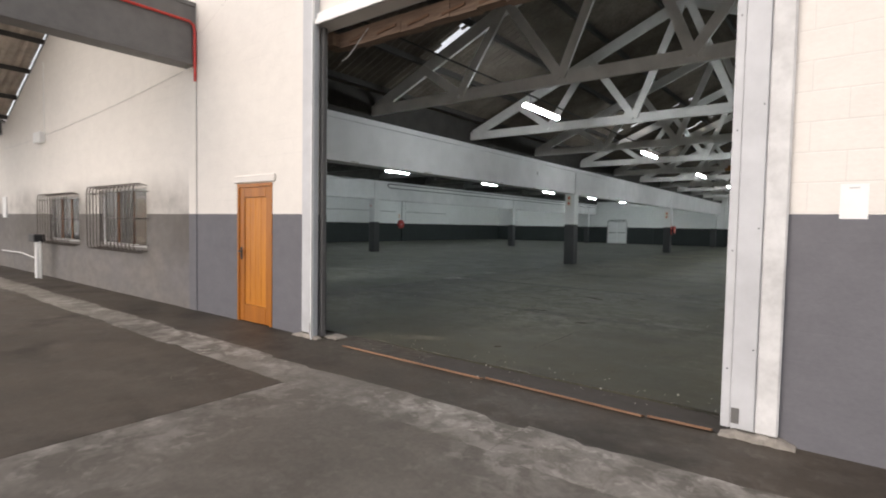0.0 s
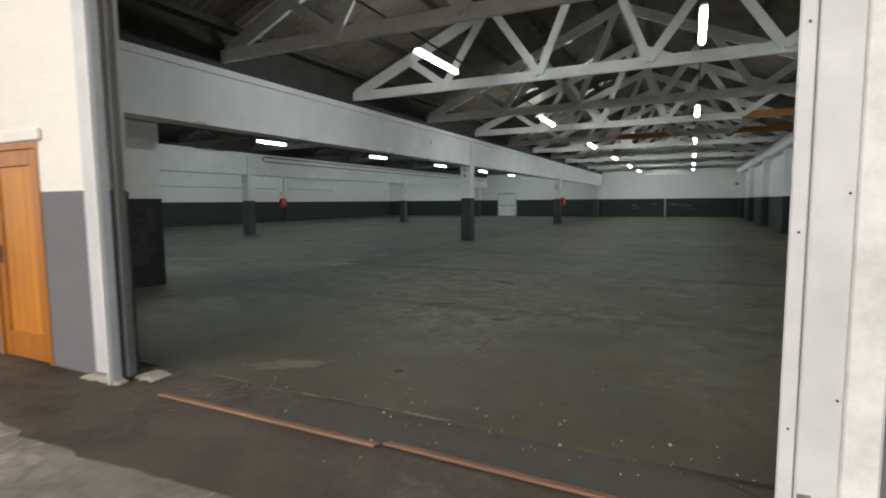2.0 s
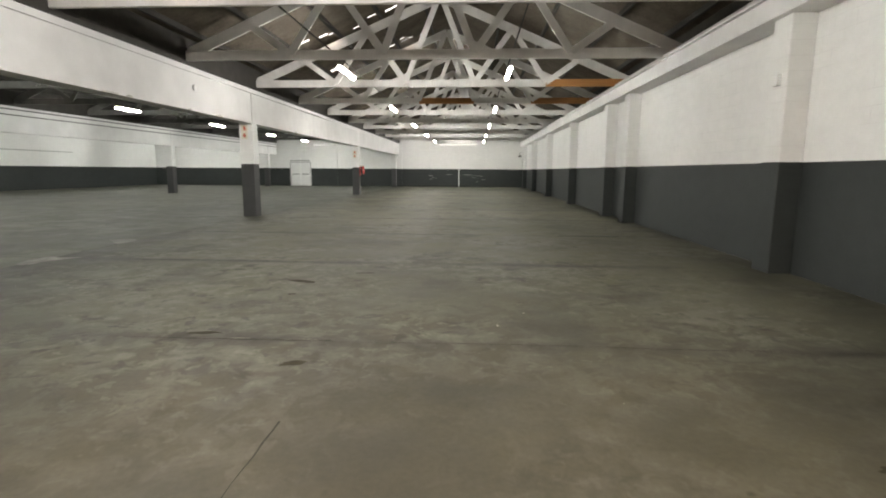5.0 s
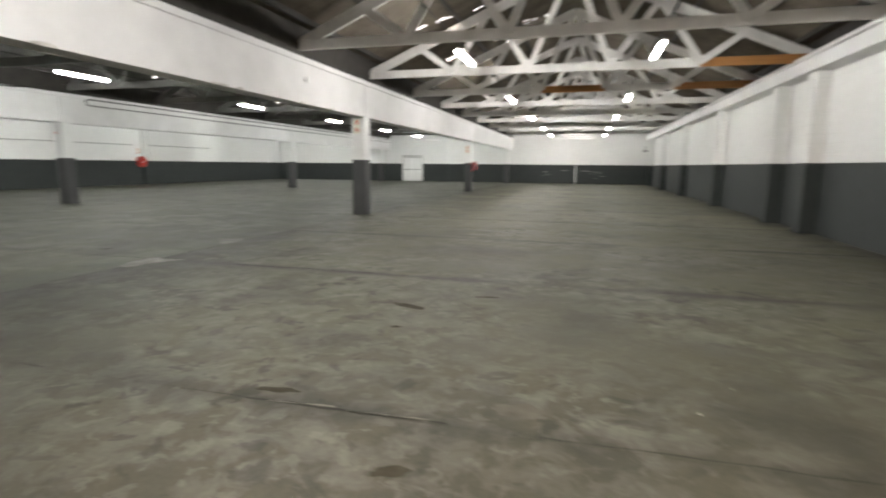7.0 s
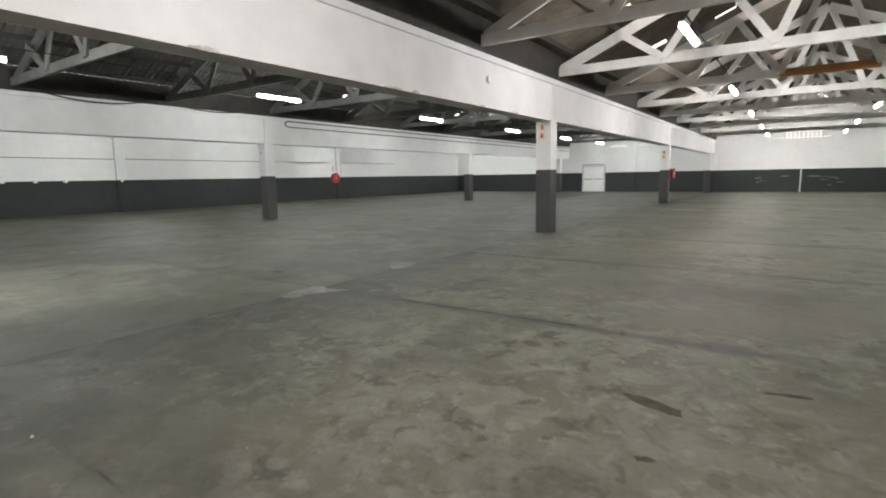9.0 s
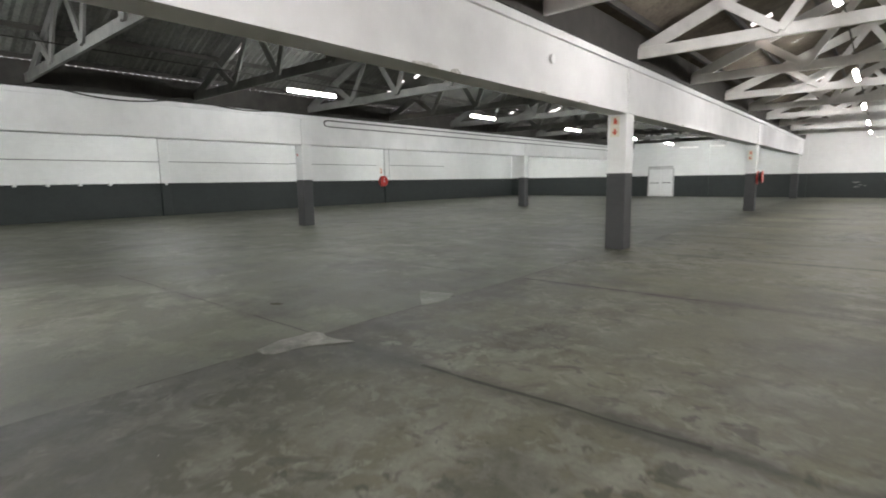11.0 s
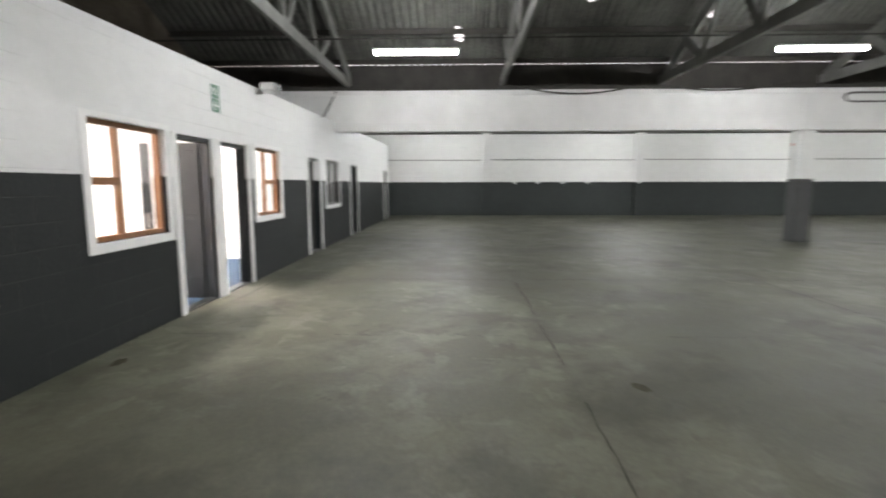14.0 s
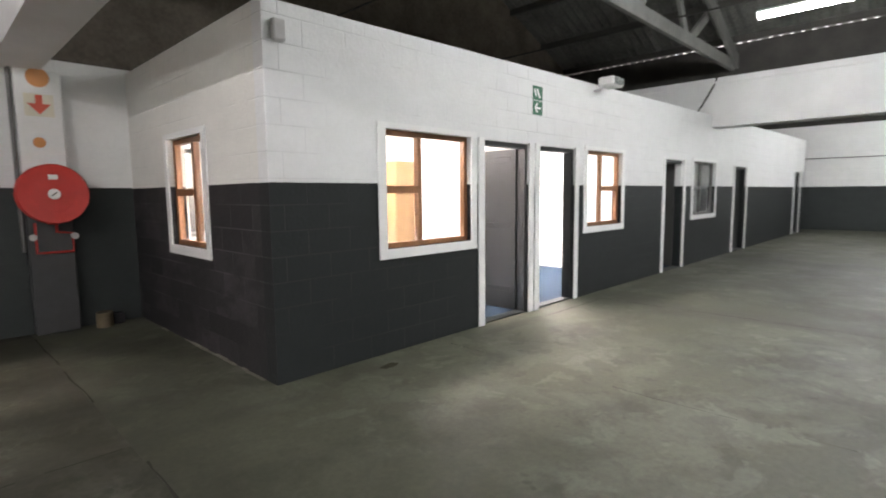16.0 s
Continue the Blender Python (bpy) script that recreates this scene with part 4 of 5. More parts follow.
def guarded_window(n, x0, x1, z0, z1, bars):
    ob = thing("window_%d" % n, "steel window behind a bowed burglar guard of round bars", "window", ((x0 + x1) / 2, Y_D, z0), kind="structure")
    fr = 0.05
    for a, b, c, d in ((x0, x0 + fr, z0, z1), (x1 - fr, x1, z0, z1), (x0 + fr, x1 - fr, z0, z0 + fr), (x0 + fr, x1 - fr, z1 - fr, z1)):
        boxed("frame", M_dusty, ob, a + 0.001, b - 0.001, Y_D + 0.05, Y_D + 0.1, c + 0.001, d - 0.001)
    third = (x1 - x0) / 3
    for k in range(3):
        a = x0 + fr + k * (third - fr / 3)
        p = boxed("pane", M_dim_pane, ob, a + 0.02, a + third - 0.05, Y_D + 0.07, Y_D + 0.075, z0 + fr, z1 - fr)
        p.visible_shadow = False
        if k:
            boxed("mullion", M_frame, ob, a - 0.02, a + 0.018, Y_D + 0.055, Y_D + 0.095, z0 + fr, z1 - fr)
    guard = thing("burglar_guard", "bowed galvanised bar guard over an office window", "window guard", ((x0 + x1) / 2, Y_D, z0), "burglar guards")
    za, zb, d = z0 - 0.10, z1 + 0.08, 0.24
    for k in range(bars):
        x = x0 - 0.03 + (x1 - x0 + 0.06) * k / (bars - 1)
        bm = bmesh.new()
        rod(bm, [(x, Y_D - 0.004, za + 0.05), (x, Y_D - d * 0.6, za + 0.01), (x, Y_D - d * 0.9, za + 0.03), (x, Y_D - d, za + 0.12), (x, Y_D - d, zb - 0.12), (x, Y_D - d * 0.9, zb - 0.03), (x, Y_D - d * 0.6, zb - 0.01), (x, Y_D - 0.004, zb - 0.05)], 0.0115, 6)
        part("bar", bm, M_bar, guard)
    for z in (za + 0.16, (za + zb) / 2, zb - 0.16):
        bm = bmesh.new()
        rod(bm, [(x0 - 0.12, Y_D - 0.004, z), (x0 - 0.06, Y_D - d + 0.012, z), (x1 + 0.06, Y_D - d + 0.012, z), (x1 + 0.12, Y_D - 0.004, z)], 0.009, 6)
        part("cross_bar", bm, M_bar, guard)


for n, (w, bars) in enumerate(zip(W_OUT, (12, 14))):
    guarded_window(n + 1, *w, bars)

meter = thing("meter_box", "small white meter box on the block wall", "box", (-15.9, Y_D, 3.4))
boxed("case", M_white, meter, -16.15, -15.65, Y_D - 0.14, Y_D - 0.001, 3.40, 3.66, bevel=0.015)
bm = bmesh.new()
rod(bm, [(-15.7, Y_D - 0.012, 3.66), (-15.7, Y_D - 0.012, 5.4)], 0.01, 6)
part("conduit", bm, M_white, meter)
gate_post = thing("reader_post", "white pipe post with a black reader box on top", "post", (-15.6, Y_D - 0.35, 0))
bm = bmesh.new()
rod(bm, [(-15.3, Y_D - 0.3, 0), (-15.3, Y_D - 0.3, 0.92)], 0.055, 14)
rod(bm, [(-15.05, Y_D - 0.3, 0), (-15.05, Y_D - 0.3, 0.7), (-15.12, Y_D - 0.3, 0.9)], 0.025, 10)
part("pipe", bm, M_white, gate_post)
boxed("reader", M_black, gate_post, -15.55, -15.1, Y_D - 0.42, Y_D - 0.18, 0.9, 1.08, bevel=0.02)
bm = bmesh.new()
rod(bm, [(-19.5, Y_D - 0.1, 0.5), (-17.6, Y_D - 0.1, 0.52), (-15.36, Y_D - 0.25, 0.45)], 0.018, 8)
part("side_pipe", bm, M_white, gate_post)
# plain white panel in place of the narrow side window
boxed("side_window", M_white, None, -19.75, -19.35, Y_D - 0.03, Y_D - 0.001, 1.48, 2.1, bevel=0.008)
tagged(bpy.data.objects["side_window"], "narrow white panel standing for a side window", "board")
notice = thing("paper_notice", "plain white sheet of paper pinned to the wall", "notice", (0.45, Y_D, 1.7))
boxed("sheet", M_white, notice, 0.375, 0.52, Y_D - 0.004, Y_D - 0.0005, 1.56, 1.785)
boxed("strip", M_dusty, notice, 0.42, 0.475, Y_D - 0.0055, Y_D - 0.0042, 1.755, 1.762)

# floor of the loading bay: pale strip, dark strip, planks in the threshold
def ragged_strip(xa, xb, ya, yb, top):
    rs = random.Random(int(xb * 10))
    bm = bmesh.new()
    rows, da, db = [], 0.0, 0.0
    n = int((xb - xa) / 0.09)
    for i in range(n + 1):
        x = xa + (xb - xa) * i / n
        da, db = 0.8 * da + rs.uniform(-0.012, 0.012), 0.8 * db + rs.uniform(-0.012, 0.012)
        if rs.random() < 0.06:
            da += 0.05
        if rs.random() < 0.06:
            db -= 0.05
        rows.append([bm.verts.new((x, y, z)) for y, z in ((ya + da - 0.004, -0.01), (ya + da, top), (yb + db, top), (yb + db + 0.004, -0.01))])
    for p, q in zip(rows, rows[1:]):
        for j in range(3):
            bm.faces.new((p[j], q[j], q[j + 1], p[j + 1]))
    return part("floor_strip", bm, M_pale, bpy.data.objects["floor_outside"], "pale worn concrete strip")


ragged_strip(-18, -1.38, 2.68, 3.20, 0.004)
ragged_strip(-1.377, 9, 2.62, 3.24, 0.0036)
rt = random.Random(21)
bm = bmesh.new()
grid = []
for i in range(81):
    x = OPEN_L + (OPEN_R - OPEN_L) * i / 80
    drop = 0.026 * min(1.0, max(0.0, (x + 4.3) / 1.6))
    row = []
    for j in range(13):
        y = Y_D - 0.098 + 0.50 * j / 12
        trough = min(1.0, max(0.0, (j - 1) / 2.0))
        row.append(bm.verts.new((x, y, -0.003 - drop * trough + (rt.uniform(-0.003, 0.003) if 0 < j < 12 else 0.0))))
    grid.append(row)
for p, q in zip(grid, grid[1:]):
    for j in range(12):
        bm.faces.new((p[j], q[j], q[j + 1], p[j + 1]))
structure(part("threshold_bed", bm, M_floor_out), "rough sunken dark concrete of the doorway", "floor")
for xa, ya, xb, yb in ((-4.27, 4.0, -2.29, 3.985), (-2.26, 4.035, -0.78, 3.99), (-0.75, 4.02, -0.30, 4.04)):
    bm = bmesh.new()
    bar(bm, (xa, ya, 0.004), (xb, yb, 0.004), 0.085, 0.018, (0, 0.32, 1))
    bmesh.ops.bevel(bm, geom=list(bm.edges), offset=0.003, segments=1, affect="EDGES")
    tagged(part("threshold_plank", bm, M_plank), "thin worn brown plank lying in the doorway", "plank", "threshold planks")
M_floor_worn = concrete("concrete_outside_worn", (0.070, 0.062, 0.053), (0.125, 0.113, 0.098), 0.7, 5.0, 0.6)
boxed("slab", M_floor_out, bpy.data.objects["floor_outside"], -24, -3.62, -3.49, 2.69, -0.05, 0.0025, bevel=0.002)
boxed("slab", M_floor_worn, bpy.data.objects["floor_outside"], -3.61, 9, -3.49, 2.69, -0.05, 0.003, bevel=0.002)
# crumbs of mortar and small litter on the floor
bm = bmesh.new()
rng = random.Random(7)
for k in range(118):
    near = k < 95
    x = rng.uniform(-4.3, 0.3) if near else rng.uniform(-7.5, 2.5)
    y = rng.gauss(4.42, 0.24) if near else rng.uniform(1.6, 11.5)
    r = rng.uniform(0.003, 0.0085) if k % 9 else rng.uniform(0.009, 0.015)
    vs = [bm.verts.new((x + r * math.cos(a + k) * rng.uniform(0.6, 1.3), y + r * math.sin(a + k) * rng.uniform(0.6, 1.3), 0.002)) for a in (0, 1.5, 3, 4.6)]
    top = bm.verts.new((x, y, 0.002 + r))
    for a in range(4):
        bm.faces.new((vs[a], vs[(a + 1) % 4], top))
    bm.faces.new(vs[::-1])
tagged(part("floor_crumbs", bm, M_crumb), "scattered pale mortar crumbs on the concrete floor", "debris", kind="stuff")

# ---------------------------------------------------------------- offices
O_X, O_Y, O_END = -9.275, 7.69, -29.5
O_WIN = [(-11.56, -10.40, 0.97, 2.06), (-15.12, -14.04, 0.985, 2.06), (-19.66, -18.3, 0.99, 2.07)]
O_DOOR = [(-12.62, -11.78, 0, 2.05), (-13.7, -12.85, 0, 2.05), (-17.75, -16.85, 0, 2.05), (-22.1, -21.1, 0, 2.05), (-28.8, -27.9, 0, 2.08)]
S_WIN = (5.60, 6.49, 0.98, 2.04)


def tilt_top(ob):
    """The office wall's top climbs a little along its length."""
    for v in ob.data.vertices:
        if v.co.z > 2.5:
            v.co.z += 0.30 * max(0.0, (O_X - v.co.x)) / 20.0


bm = bmesh.new()
pierced(bm, O_END, O_X, 0, 2.90, O_Y - 0.15, O_Y, O_WIN + O_DOOR, "x")
ob = structure(part("wall_office_front", bm, M_office), "white office wall above a near-black dado", "wall")
tilt_top(ob)
bm = bmesh.new()
pierced(bm, Y_I + 0.02, O_Y - 0.15, 0, 2.90, O_X - 0.15, O_X - 0.0015, [S_WIN], "y")
structure(part("wall_office_side", bm, M_office_side), "white office end wall above a dark grey dado", "wall")
bm = bmesh.new()
pierced(bm, Y_I + 0.02, O_Y - 0.15, 0, 2.6, O_END, O_END + 0.15, [], "y")
structure(part("wall_office_end", bm, M_office_side), "white office end wall above a dark grey dado", "wall")
boxed("ceiling_office", M_room, None, O_END, O_X - 0.15, Y_I + 0.02, O_Y - 0.15, 2.62, 2.70)
structure(bpy.data.objects["ceiling_office"], "flat white office ceiling", "ceiling")
# white linings of the rooms
bm = bmesh.new()
pierced(bm, O_END + 0.15, O_X - 0.17, 0, 2.62, O_Y - 0.172, O_Y - 0.152, O_WIN + O_DOOR, "x")
structure(part("lining_front", bm, M_room), "plain white inner face of the office wall", "wall")
bm = bmesh.new()
pierced(bm, O_END + 0.15, O_X - 0.17, 0, 2.62, Y_I + 0.022, Y_I + 0.042, W_OUT, "x")
structure(part("lining_back", bm, M_room), "plain white inner face of the office wall", "wall")
bm = bmesh.new()
pierced(bm, Y_I + 0.042, O_Y - 0.172, 0, 2.62, O_X - 0.172, O_X - 0.152, [S_WIN], "y")
structure(part("lining_side", bm, M_room), "plain white inner face of the office wall", "wall")
for n, px in enumerate((-12.74, -16.2, -20.4, -24.5)):
    boxed("partition_%d" % (n + 1), M_room, None, px - 0.05, px + 0.05, Y_I + 0.043, O_Y - 0.173, 0.005, 2.619)
    structure(bpy.data.objects["partition_%d" % (n + 1)], "plain white partition between offices", "wall")
boxed("carpet", M_carpet, None, O_END + 0.15, O_X - 0.173, Y_I + 0.043, O_Y - 0.16, 0.001, 0.012)
structure(bpy.data.objects["carpet"], "blue office carpet", "floor")


def office_lamp(x, y):
    ob = thing("office_light", "lit flat white office ceiling light", "light", (x, y, 2.6), "office lights")
    boxed("frame", M_white, ob, x - 0.65, x + 0.65, y - 0.18, y + 0.18, 2.575, 2.619)
    boxed("diffuser", M_panel, ob, x - 0.6, x + 0.6, y - 0.14, y + 0.14, 2.565, 2.574)


office_lamp(-11.0, 6.0)
office_lamp(-14.5, 6.0)


def office_window(n, u0, u1, z0, z1, face, along, split, low, wood=None):
    """Brown timber casement in a white surround; split: where its mullion stands; low: which light has a transom."""
    def put(name, m, parent, a, b, c, d, w0, w1, bevel=0.0):
        dims = (a, b, face + w0, face + w1, c, d) if along == "x" else (face + w0, face + w1, a, b, c, d)
        return boxed(name, m, parent, *dims, bevel=bevel)
    at = ((u0 + u1) / 2, face, z0) if along == "x" else (face, (u0 + u1) / 2, z0)
    ob = thing("window_%d" % n, "grey steel office window in a white surround" if wood else "brown timber office window in a white surround", "window", at, kind="structure")
    s, wood = 0.09, wood or M_frame
    for a, b, c, d in ((u0 - s, u0, z0 - s, z1 + s * 0.6), (u1, u1 + s, z0 - s, z1 + s * 0.6), (u0, u1, z0 - s, z0), (u0, u1, z1, z1 + s * 0.6)):
        put("surround", M_white, ob, a, b, c, d, 0.0015, 0.016)
    f = 0.05
    for a, b, c, d in ((u0, u0 + f, z0, z1), (u1 - f, u1, z0, z1), (u0 + f, u1 - f, z0, z0 + f), (u0 + f, u1 - f, z1 - f, z1), (split - f / 2, split + f / 2, z0 + f, z1 - f)):
        put("frame", wood, ob, a + 0.001, b - 0.001, c + 0.001, d - 0.001, -0.11, -0.05)
    zm = (z0 + z1) / 2
    a, b = (u0 + f, split - f / 2) if low == 0 else (split + f / 2, u1 - f)
    put("transom", wood, ob, a + 0.001, b - 0.001, zm - 0.035, zm + 0.035, -0.108, -0.045)
    for a, b in ((u0 + f, split - f / 2), (split + f / 2, u1 - f)):
        p = put("pane", M_pane, ob, a + 0.001, b - 0.001, z0 + f, z1 - f, -0.083, -0.079)
        p.visible_shadow = False


office_window(3, *O_WIN[0], O_Y, "x", -10.87, 1)
office_window(4, *O_WIN[1], O_Y, "x", -14.55, 0)
office_window(5, *O_WIN[2], O_Y, "x", -18.9, 1, M_grey_steel)
office_window(6, *S_WIN, O_X, "y", 6.11, 0)


def office_door(n, x0, x1, z1, swing, label):
    """Frame, architrave and leaf; swing: degrees the leaf stands open into the room, hinged at x0 or (negative) at x1."""
    ob = thing("door_%d" % n, label, "door", ((x0 + x1) / 2, O_Y, 0), kind="structure")
    for a, b in ((x0 - 0.10, x0), (x1, x1 + 0.10)):
        boxed("architrave", M_white, ob, a, b, O_Y + 0.0015, O_Y + 0.02, 0, z1 + 0.02, bevel=0.003)
    for a, b, c, d in ((x0 + 0.001, x0 + 0.04, 0, z1 - 0.001), (x1 - 0.04, x1 - 0.001, 0, z1 - 0.001), (x0 + 0.04, x1 - 0.04, z1 - 0.05, z1 - 0.001)):
        boxed("frame", M_office if n == 4 and b < (x0 + x1) / 2 else M_grey_door, ob, a, b, O_Y - 0.149, O_Y - 0.02, c, d)
    boxed("threshold", M_grey_door, ob, x0 + 0.04, x1 - 0.04, O_Y - 0.15, O_Y - 0.02, 0.0005, 0.018)
    w, h = x1 - x0 - 0.085, z1 - 0.07
    hinge = x0 + 0.042 if swing > 0 else x1 - 0.042
    turn = pose(hinge, O_Y - 0.14, 0.02, 0, 0, -swing if swing > 0 else -swing)
    flip = 1 if swing > 0 else -1
    bm = bmesh.new()
    box(bm, 0 if flip > 0 else -w, w if flip > 0 else 0, -0.02, 0.02, 0, h, bevel=0.004)
    for zc in (0.25, 1.05, h - 0.12):
        box(bm, min(flip * 0.08, flip * (w - 0.08)), max(flip * 0.08, flip * (w - 0.08)), -0.024, 0.024, zc - 0.03, zc + 0.03, bevel=0.003)
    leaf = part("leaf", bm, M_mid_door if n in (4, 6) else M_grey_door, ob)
    leaf.matrix_parent_inverse = ob.matrix_basis.inverted()
    leaf.matrix_basis = turn
    bm = bmesh.new()
    for sgn in (-1, 1):
        rod(bm, [(flip * (w - 0.07), sgn * 0.02, 1.02), (flip * (w - 0.07), sgn * 0.06, 1.02), (flip * (w - 0.18), sgn * 0.065, 1.02)], 0.01)
        box(bm, min(flip * (w - 0.09), flip * (w - 0.05)), max(flip * (w - 0.09), flip * (w - 0.05)), *sorted((sgn * 0.0205, sgn * 0.026)), 0.92, 1.10)
    hd = part("handle", bm, M_chrome, leaf, "bright metal lever handle")
    hd.matrix_parent_inverse = Matrix.Identity(4)


office_door(2, *O_DOOR[0][:2], O_DOOR[0][3], 88, "dark grey office door standing wide open")
office_door(3, *O_DOOR[1][:2], O_DOOR[1][3], -95, "dark grey office door standing wide open")
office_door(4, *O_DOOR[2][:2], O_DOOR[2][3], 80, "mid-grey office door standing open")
office_door(5, *O_DOOR[3][:2], O_DOOR[3][3], 4, "dark grey office door, closed, with a bright handle")
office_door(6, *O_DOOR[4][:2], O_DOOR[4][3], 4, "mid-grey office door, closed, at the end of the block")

cup = thing("cupboard", "tall tan wooden cupboard against the office partition", "cupboard", (-12.5, 5.2, 0.012))
boxed("body", M_tan, cup, -12.685, -12.32, 4.85, 5.6, 0.013, 1.95, bevel=0.006)
for k in range(2):
    d = boxed("door", M_tan, cup, -12.318, -12.30, 4.86 + 0.37 * k, 5.22 + 0.37 * k, 0.06, 1.93, bevel=0.004)
    boxed("handle", M_chrome, d, -12.299, -12.28, 5.19 + 0.05 * k, 5.21 + 0.05 * k, 0.95, 1.08)
bm = bmesh.new()
box(bm, -16.14, -12.8, Y_I + 0.043, Y_I + 0.06, 0.013, 0.11)
structure(part("baseboard", bm, M_white), "white skirting board", "baseboard")
duct = thing("cable_trunking", "low white cable trunking along the office wall", "trunking", (-14.5, Y_I + 0.1, 0.2))
boxed("cover", M_white, duct, -16.1, -13.0, Y_I + 0.043, Y_I + 0.1, 0.17, 0.30, bevel=0.006)
boxed("socket", M_dusty, duct, -15.0, -14.86, Y_I + 0.1005, Y_I + 0.108, 0.2, 0.27)

exit_sign = thing("exit_sign", "small green and white exit sign on the office wall", "sign", (-12.8, O_Y, 2.4))
for z0 in (2.41, 2.585):
    b = boxed("panel", M_green, exit_sign, -12.90, -12.70, O_Y + 0.0015, O_Y + 0.008, z0, z0 + 0.165)
    bm = bmesh.new()
    if z0 > 2.5:
        bar(bm, (-12.84, O_Y + 0.0095, z0 + 0.03), (-12.78, O_Y + 0.0095, z0 + 0.13), 0.03, 0.002, (0, 1, 0))
        bar(bm, (-12.76, O_Y + 0.0095, z0 + 0.04), (-12.73, O_Y + 0.0095, z0 + 0.13), 0.025, 0.002, (0, 1, 0))
    else:
        bar(bm, (-12.86, O_Y + 0.0095, z0 + 0.082), (-12.74, O_Y + 0.0095, z0 + 0.082), 0.025, 0.002, (0, 1, 0))
        bar(bm, (-12.74, O_Y + 0.0095, z0 + 0.082), (-12.79, O_Y + 0.0095, z0 + 0.14), 0.022, 0.002, (0, 1, 0))
        bar(bm, (-12.74, O_Y + 0.0095, z0 + 0.082), (-12.79, O_Y + 0.0095, z0 + 0.025), 0.022, 0.002, (0, 1, 0))
    part("symbol", bm, M_white, exit_sign)
flood = thing("flood_light", "white floodlight on the top edge of the office wall", "light", (-14.3, O_Y, 2.95))
boxed("body", M_white, flood, -14.50, -14.18, O_Y + 0.06, O_Y + 0.30, 2.92, 3.05, bevel=0.025)
boxed("lens", M_dull_pane, flood, -14.47, -14.21, O_Y + 0.301, O_Y + 0.306, 2.94, 3.03)
bm = bmesh.new()
rod(bm, [(-14.2, O_Y, 2.88), (-14.2, O_Y + 0.1, 2.88), (-14.2, O_Y + 0.14, 2.95)], 0.018)
part("bracket", bm, M_metal, flood)
sensor = tagged(boxed("alarm_sensor", M_dusty, None, -9.44, -9.34, O_Y + 0.001, O_Y + 0.06, 2.60, 2.76, bevel=0.012), "small pale alarm sensor high on the office corner", "sensor")


# ---------------------------------------------------------------- fire points
def hose_reel(x, y, z, face, r=0.31, box_under=True):
    """A red hose reel; face: degrees its front is turned from looking along -y."""
    ob = thing("hose_reel", "round red fire hose reel fixed to the structure", "hose reel", (0, 0, 0), "hose reels")
    bm = bmesh.new()
    disc(bm, (0, -0.20, 0), (0, -1, 0), r, 0.035, 40, 0.012)
    part("front_disc", bm, M_red, ob)
    bm = bmesh.new()
    disc(bm, (0, -0.045, 0), (0, -1, 0), r, 0.03, 40, 0.0)
    part("back_disc", bm, M_red, ob)
    bm = bmesh.new()
    for k in range(4):
        ring = [((r - 0.06) * math.cos(a), -0.09 - 0.035 * k, (r - 0.06) * math.sin(a)) for a in (2 * math.pi * j / 28 for j in range(29))]
        rod(bm, ring, 0.017, 6)
    part("hose", bm, M_black, ob)
    bm = bmesh.new()
    disc(bm, (0, -0.2352, 0), (0, -1, 0), 0.055, 0.006, 24)
    hub = part("hub_label", bm, M_white, ob, "white round hub label with a red bar")
    bm = bmesh.new()
    bar(bm, (-0.025, -0.243, -0.02), (0.025, -0.243, 0.02), 0.012, 0.002, (0, 1, 0))
    part("bar", bm, M_grey_steel, hub)
    boxed("plate", M_white, ob, -0.04, 0.04, -0.238, -0.2355, 0.15, 0.20)
    boxed("wall_bracket", M_red, ob, -0.05, 0.05, -0.044, -0.001, -0.32, 0.12)
    if box_under:
        bm = bmesh.new()
        rod(bm, [(-0.16, -0.05, -0.30), (-0.16, -0.05, -0.62), (0.16, -0.05, -0.62), (0.16, -0.05, -0.42), (0.02, -0.06, -0.40), (0.02, -0.1, -0.25)], 0.014)
        part("feed_pipe", bm, M_red, ob)
        for sx in (-0.19, 0.17):
            bm = bmesh.new()
            disc(bm, (sx, -0.07, -0.45), (0, -1, 0), 0.035, 0.05, 14)
            part("valve", bm, M_dusty, ob)
    ob.matrix_basis = pose(x, y, z, 0, 0, face)
    return ob


hose_reel(-8.45, 4.452, 1.51, 180)
hose_reel(-8.058, 34.1, 1.45, 90, 0.25, False)
hose_reel(X_L + 0.002, 33.75, 1.52, 90, 0.36, False)


def arrow(bm, x, y, z, s):
    """A flat arrow that points down, on a face that looks along -y or +y."""
    bar(bm, (x, y, z + 0.5 * s), (x, y, z - 0.1 * s), 0.3 * s, 0.004, (0, 1, 0))
    vs = [bm.verts.new((x + dx * s, y + dy, z + dz * s)) for dy in (-0.002, 0.002) for dx, dz in ((-0.5, 0.05), (0.5, 0.05), (0, -0.5))]
    bm.faces.new(vs[:3])
    bm.faces.new(vs[3:][::-1])
    for i in range(3):
        bm.faces.new((vs[i], vs[(i + 1) % 3], vs[3 + (i + 1) % 3], vs[3 + i]))


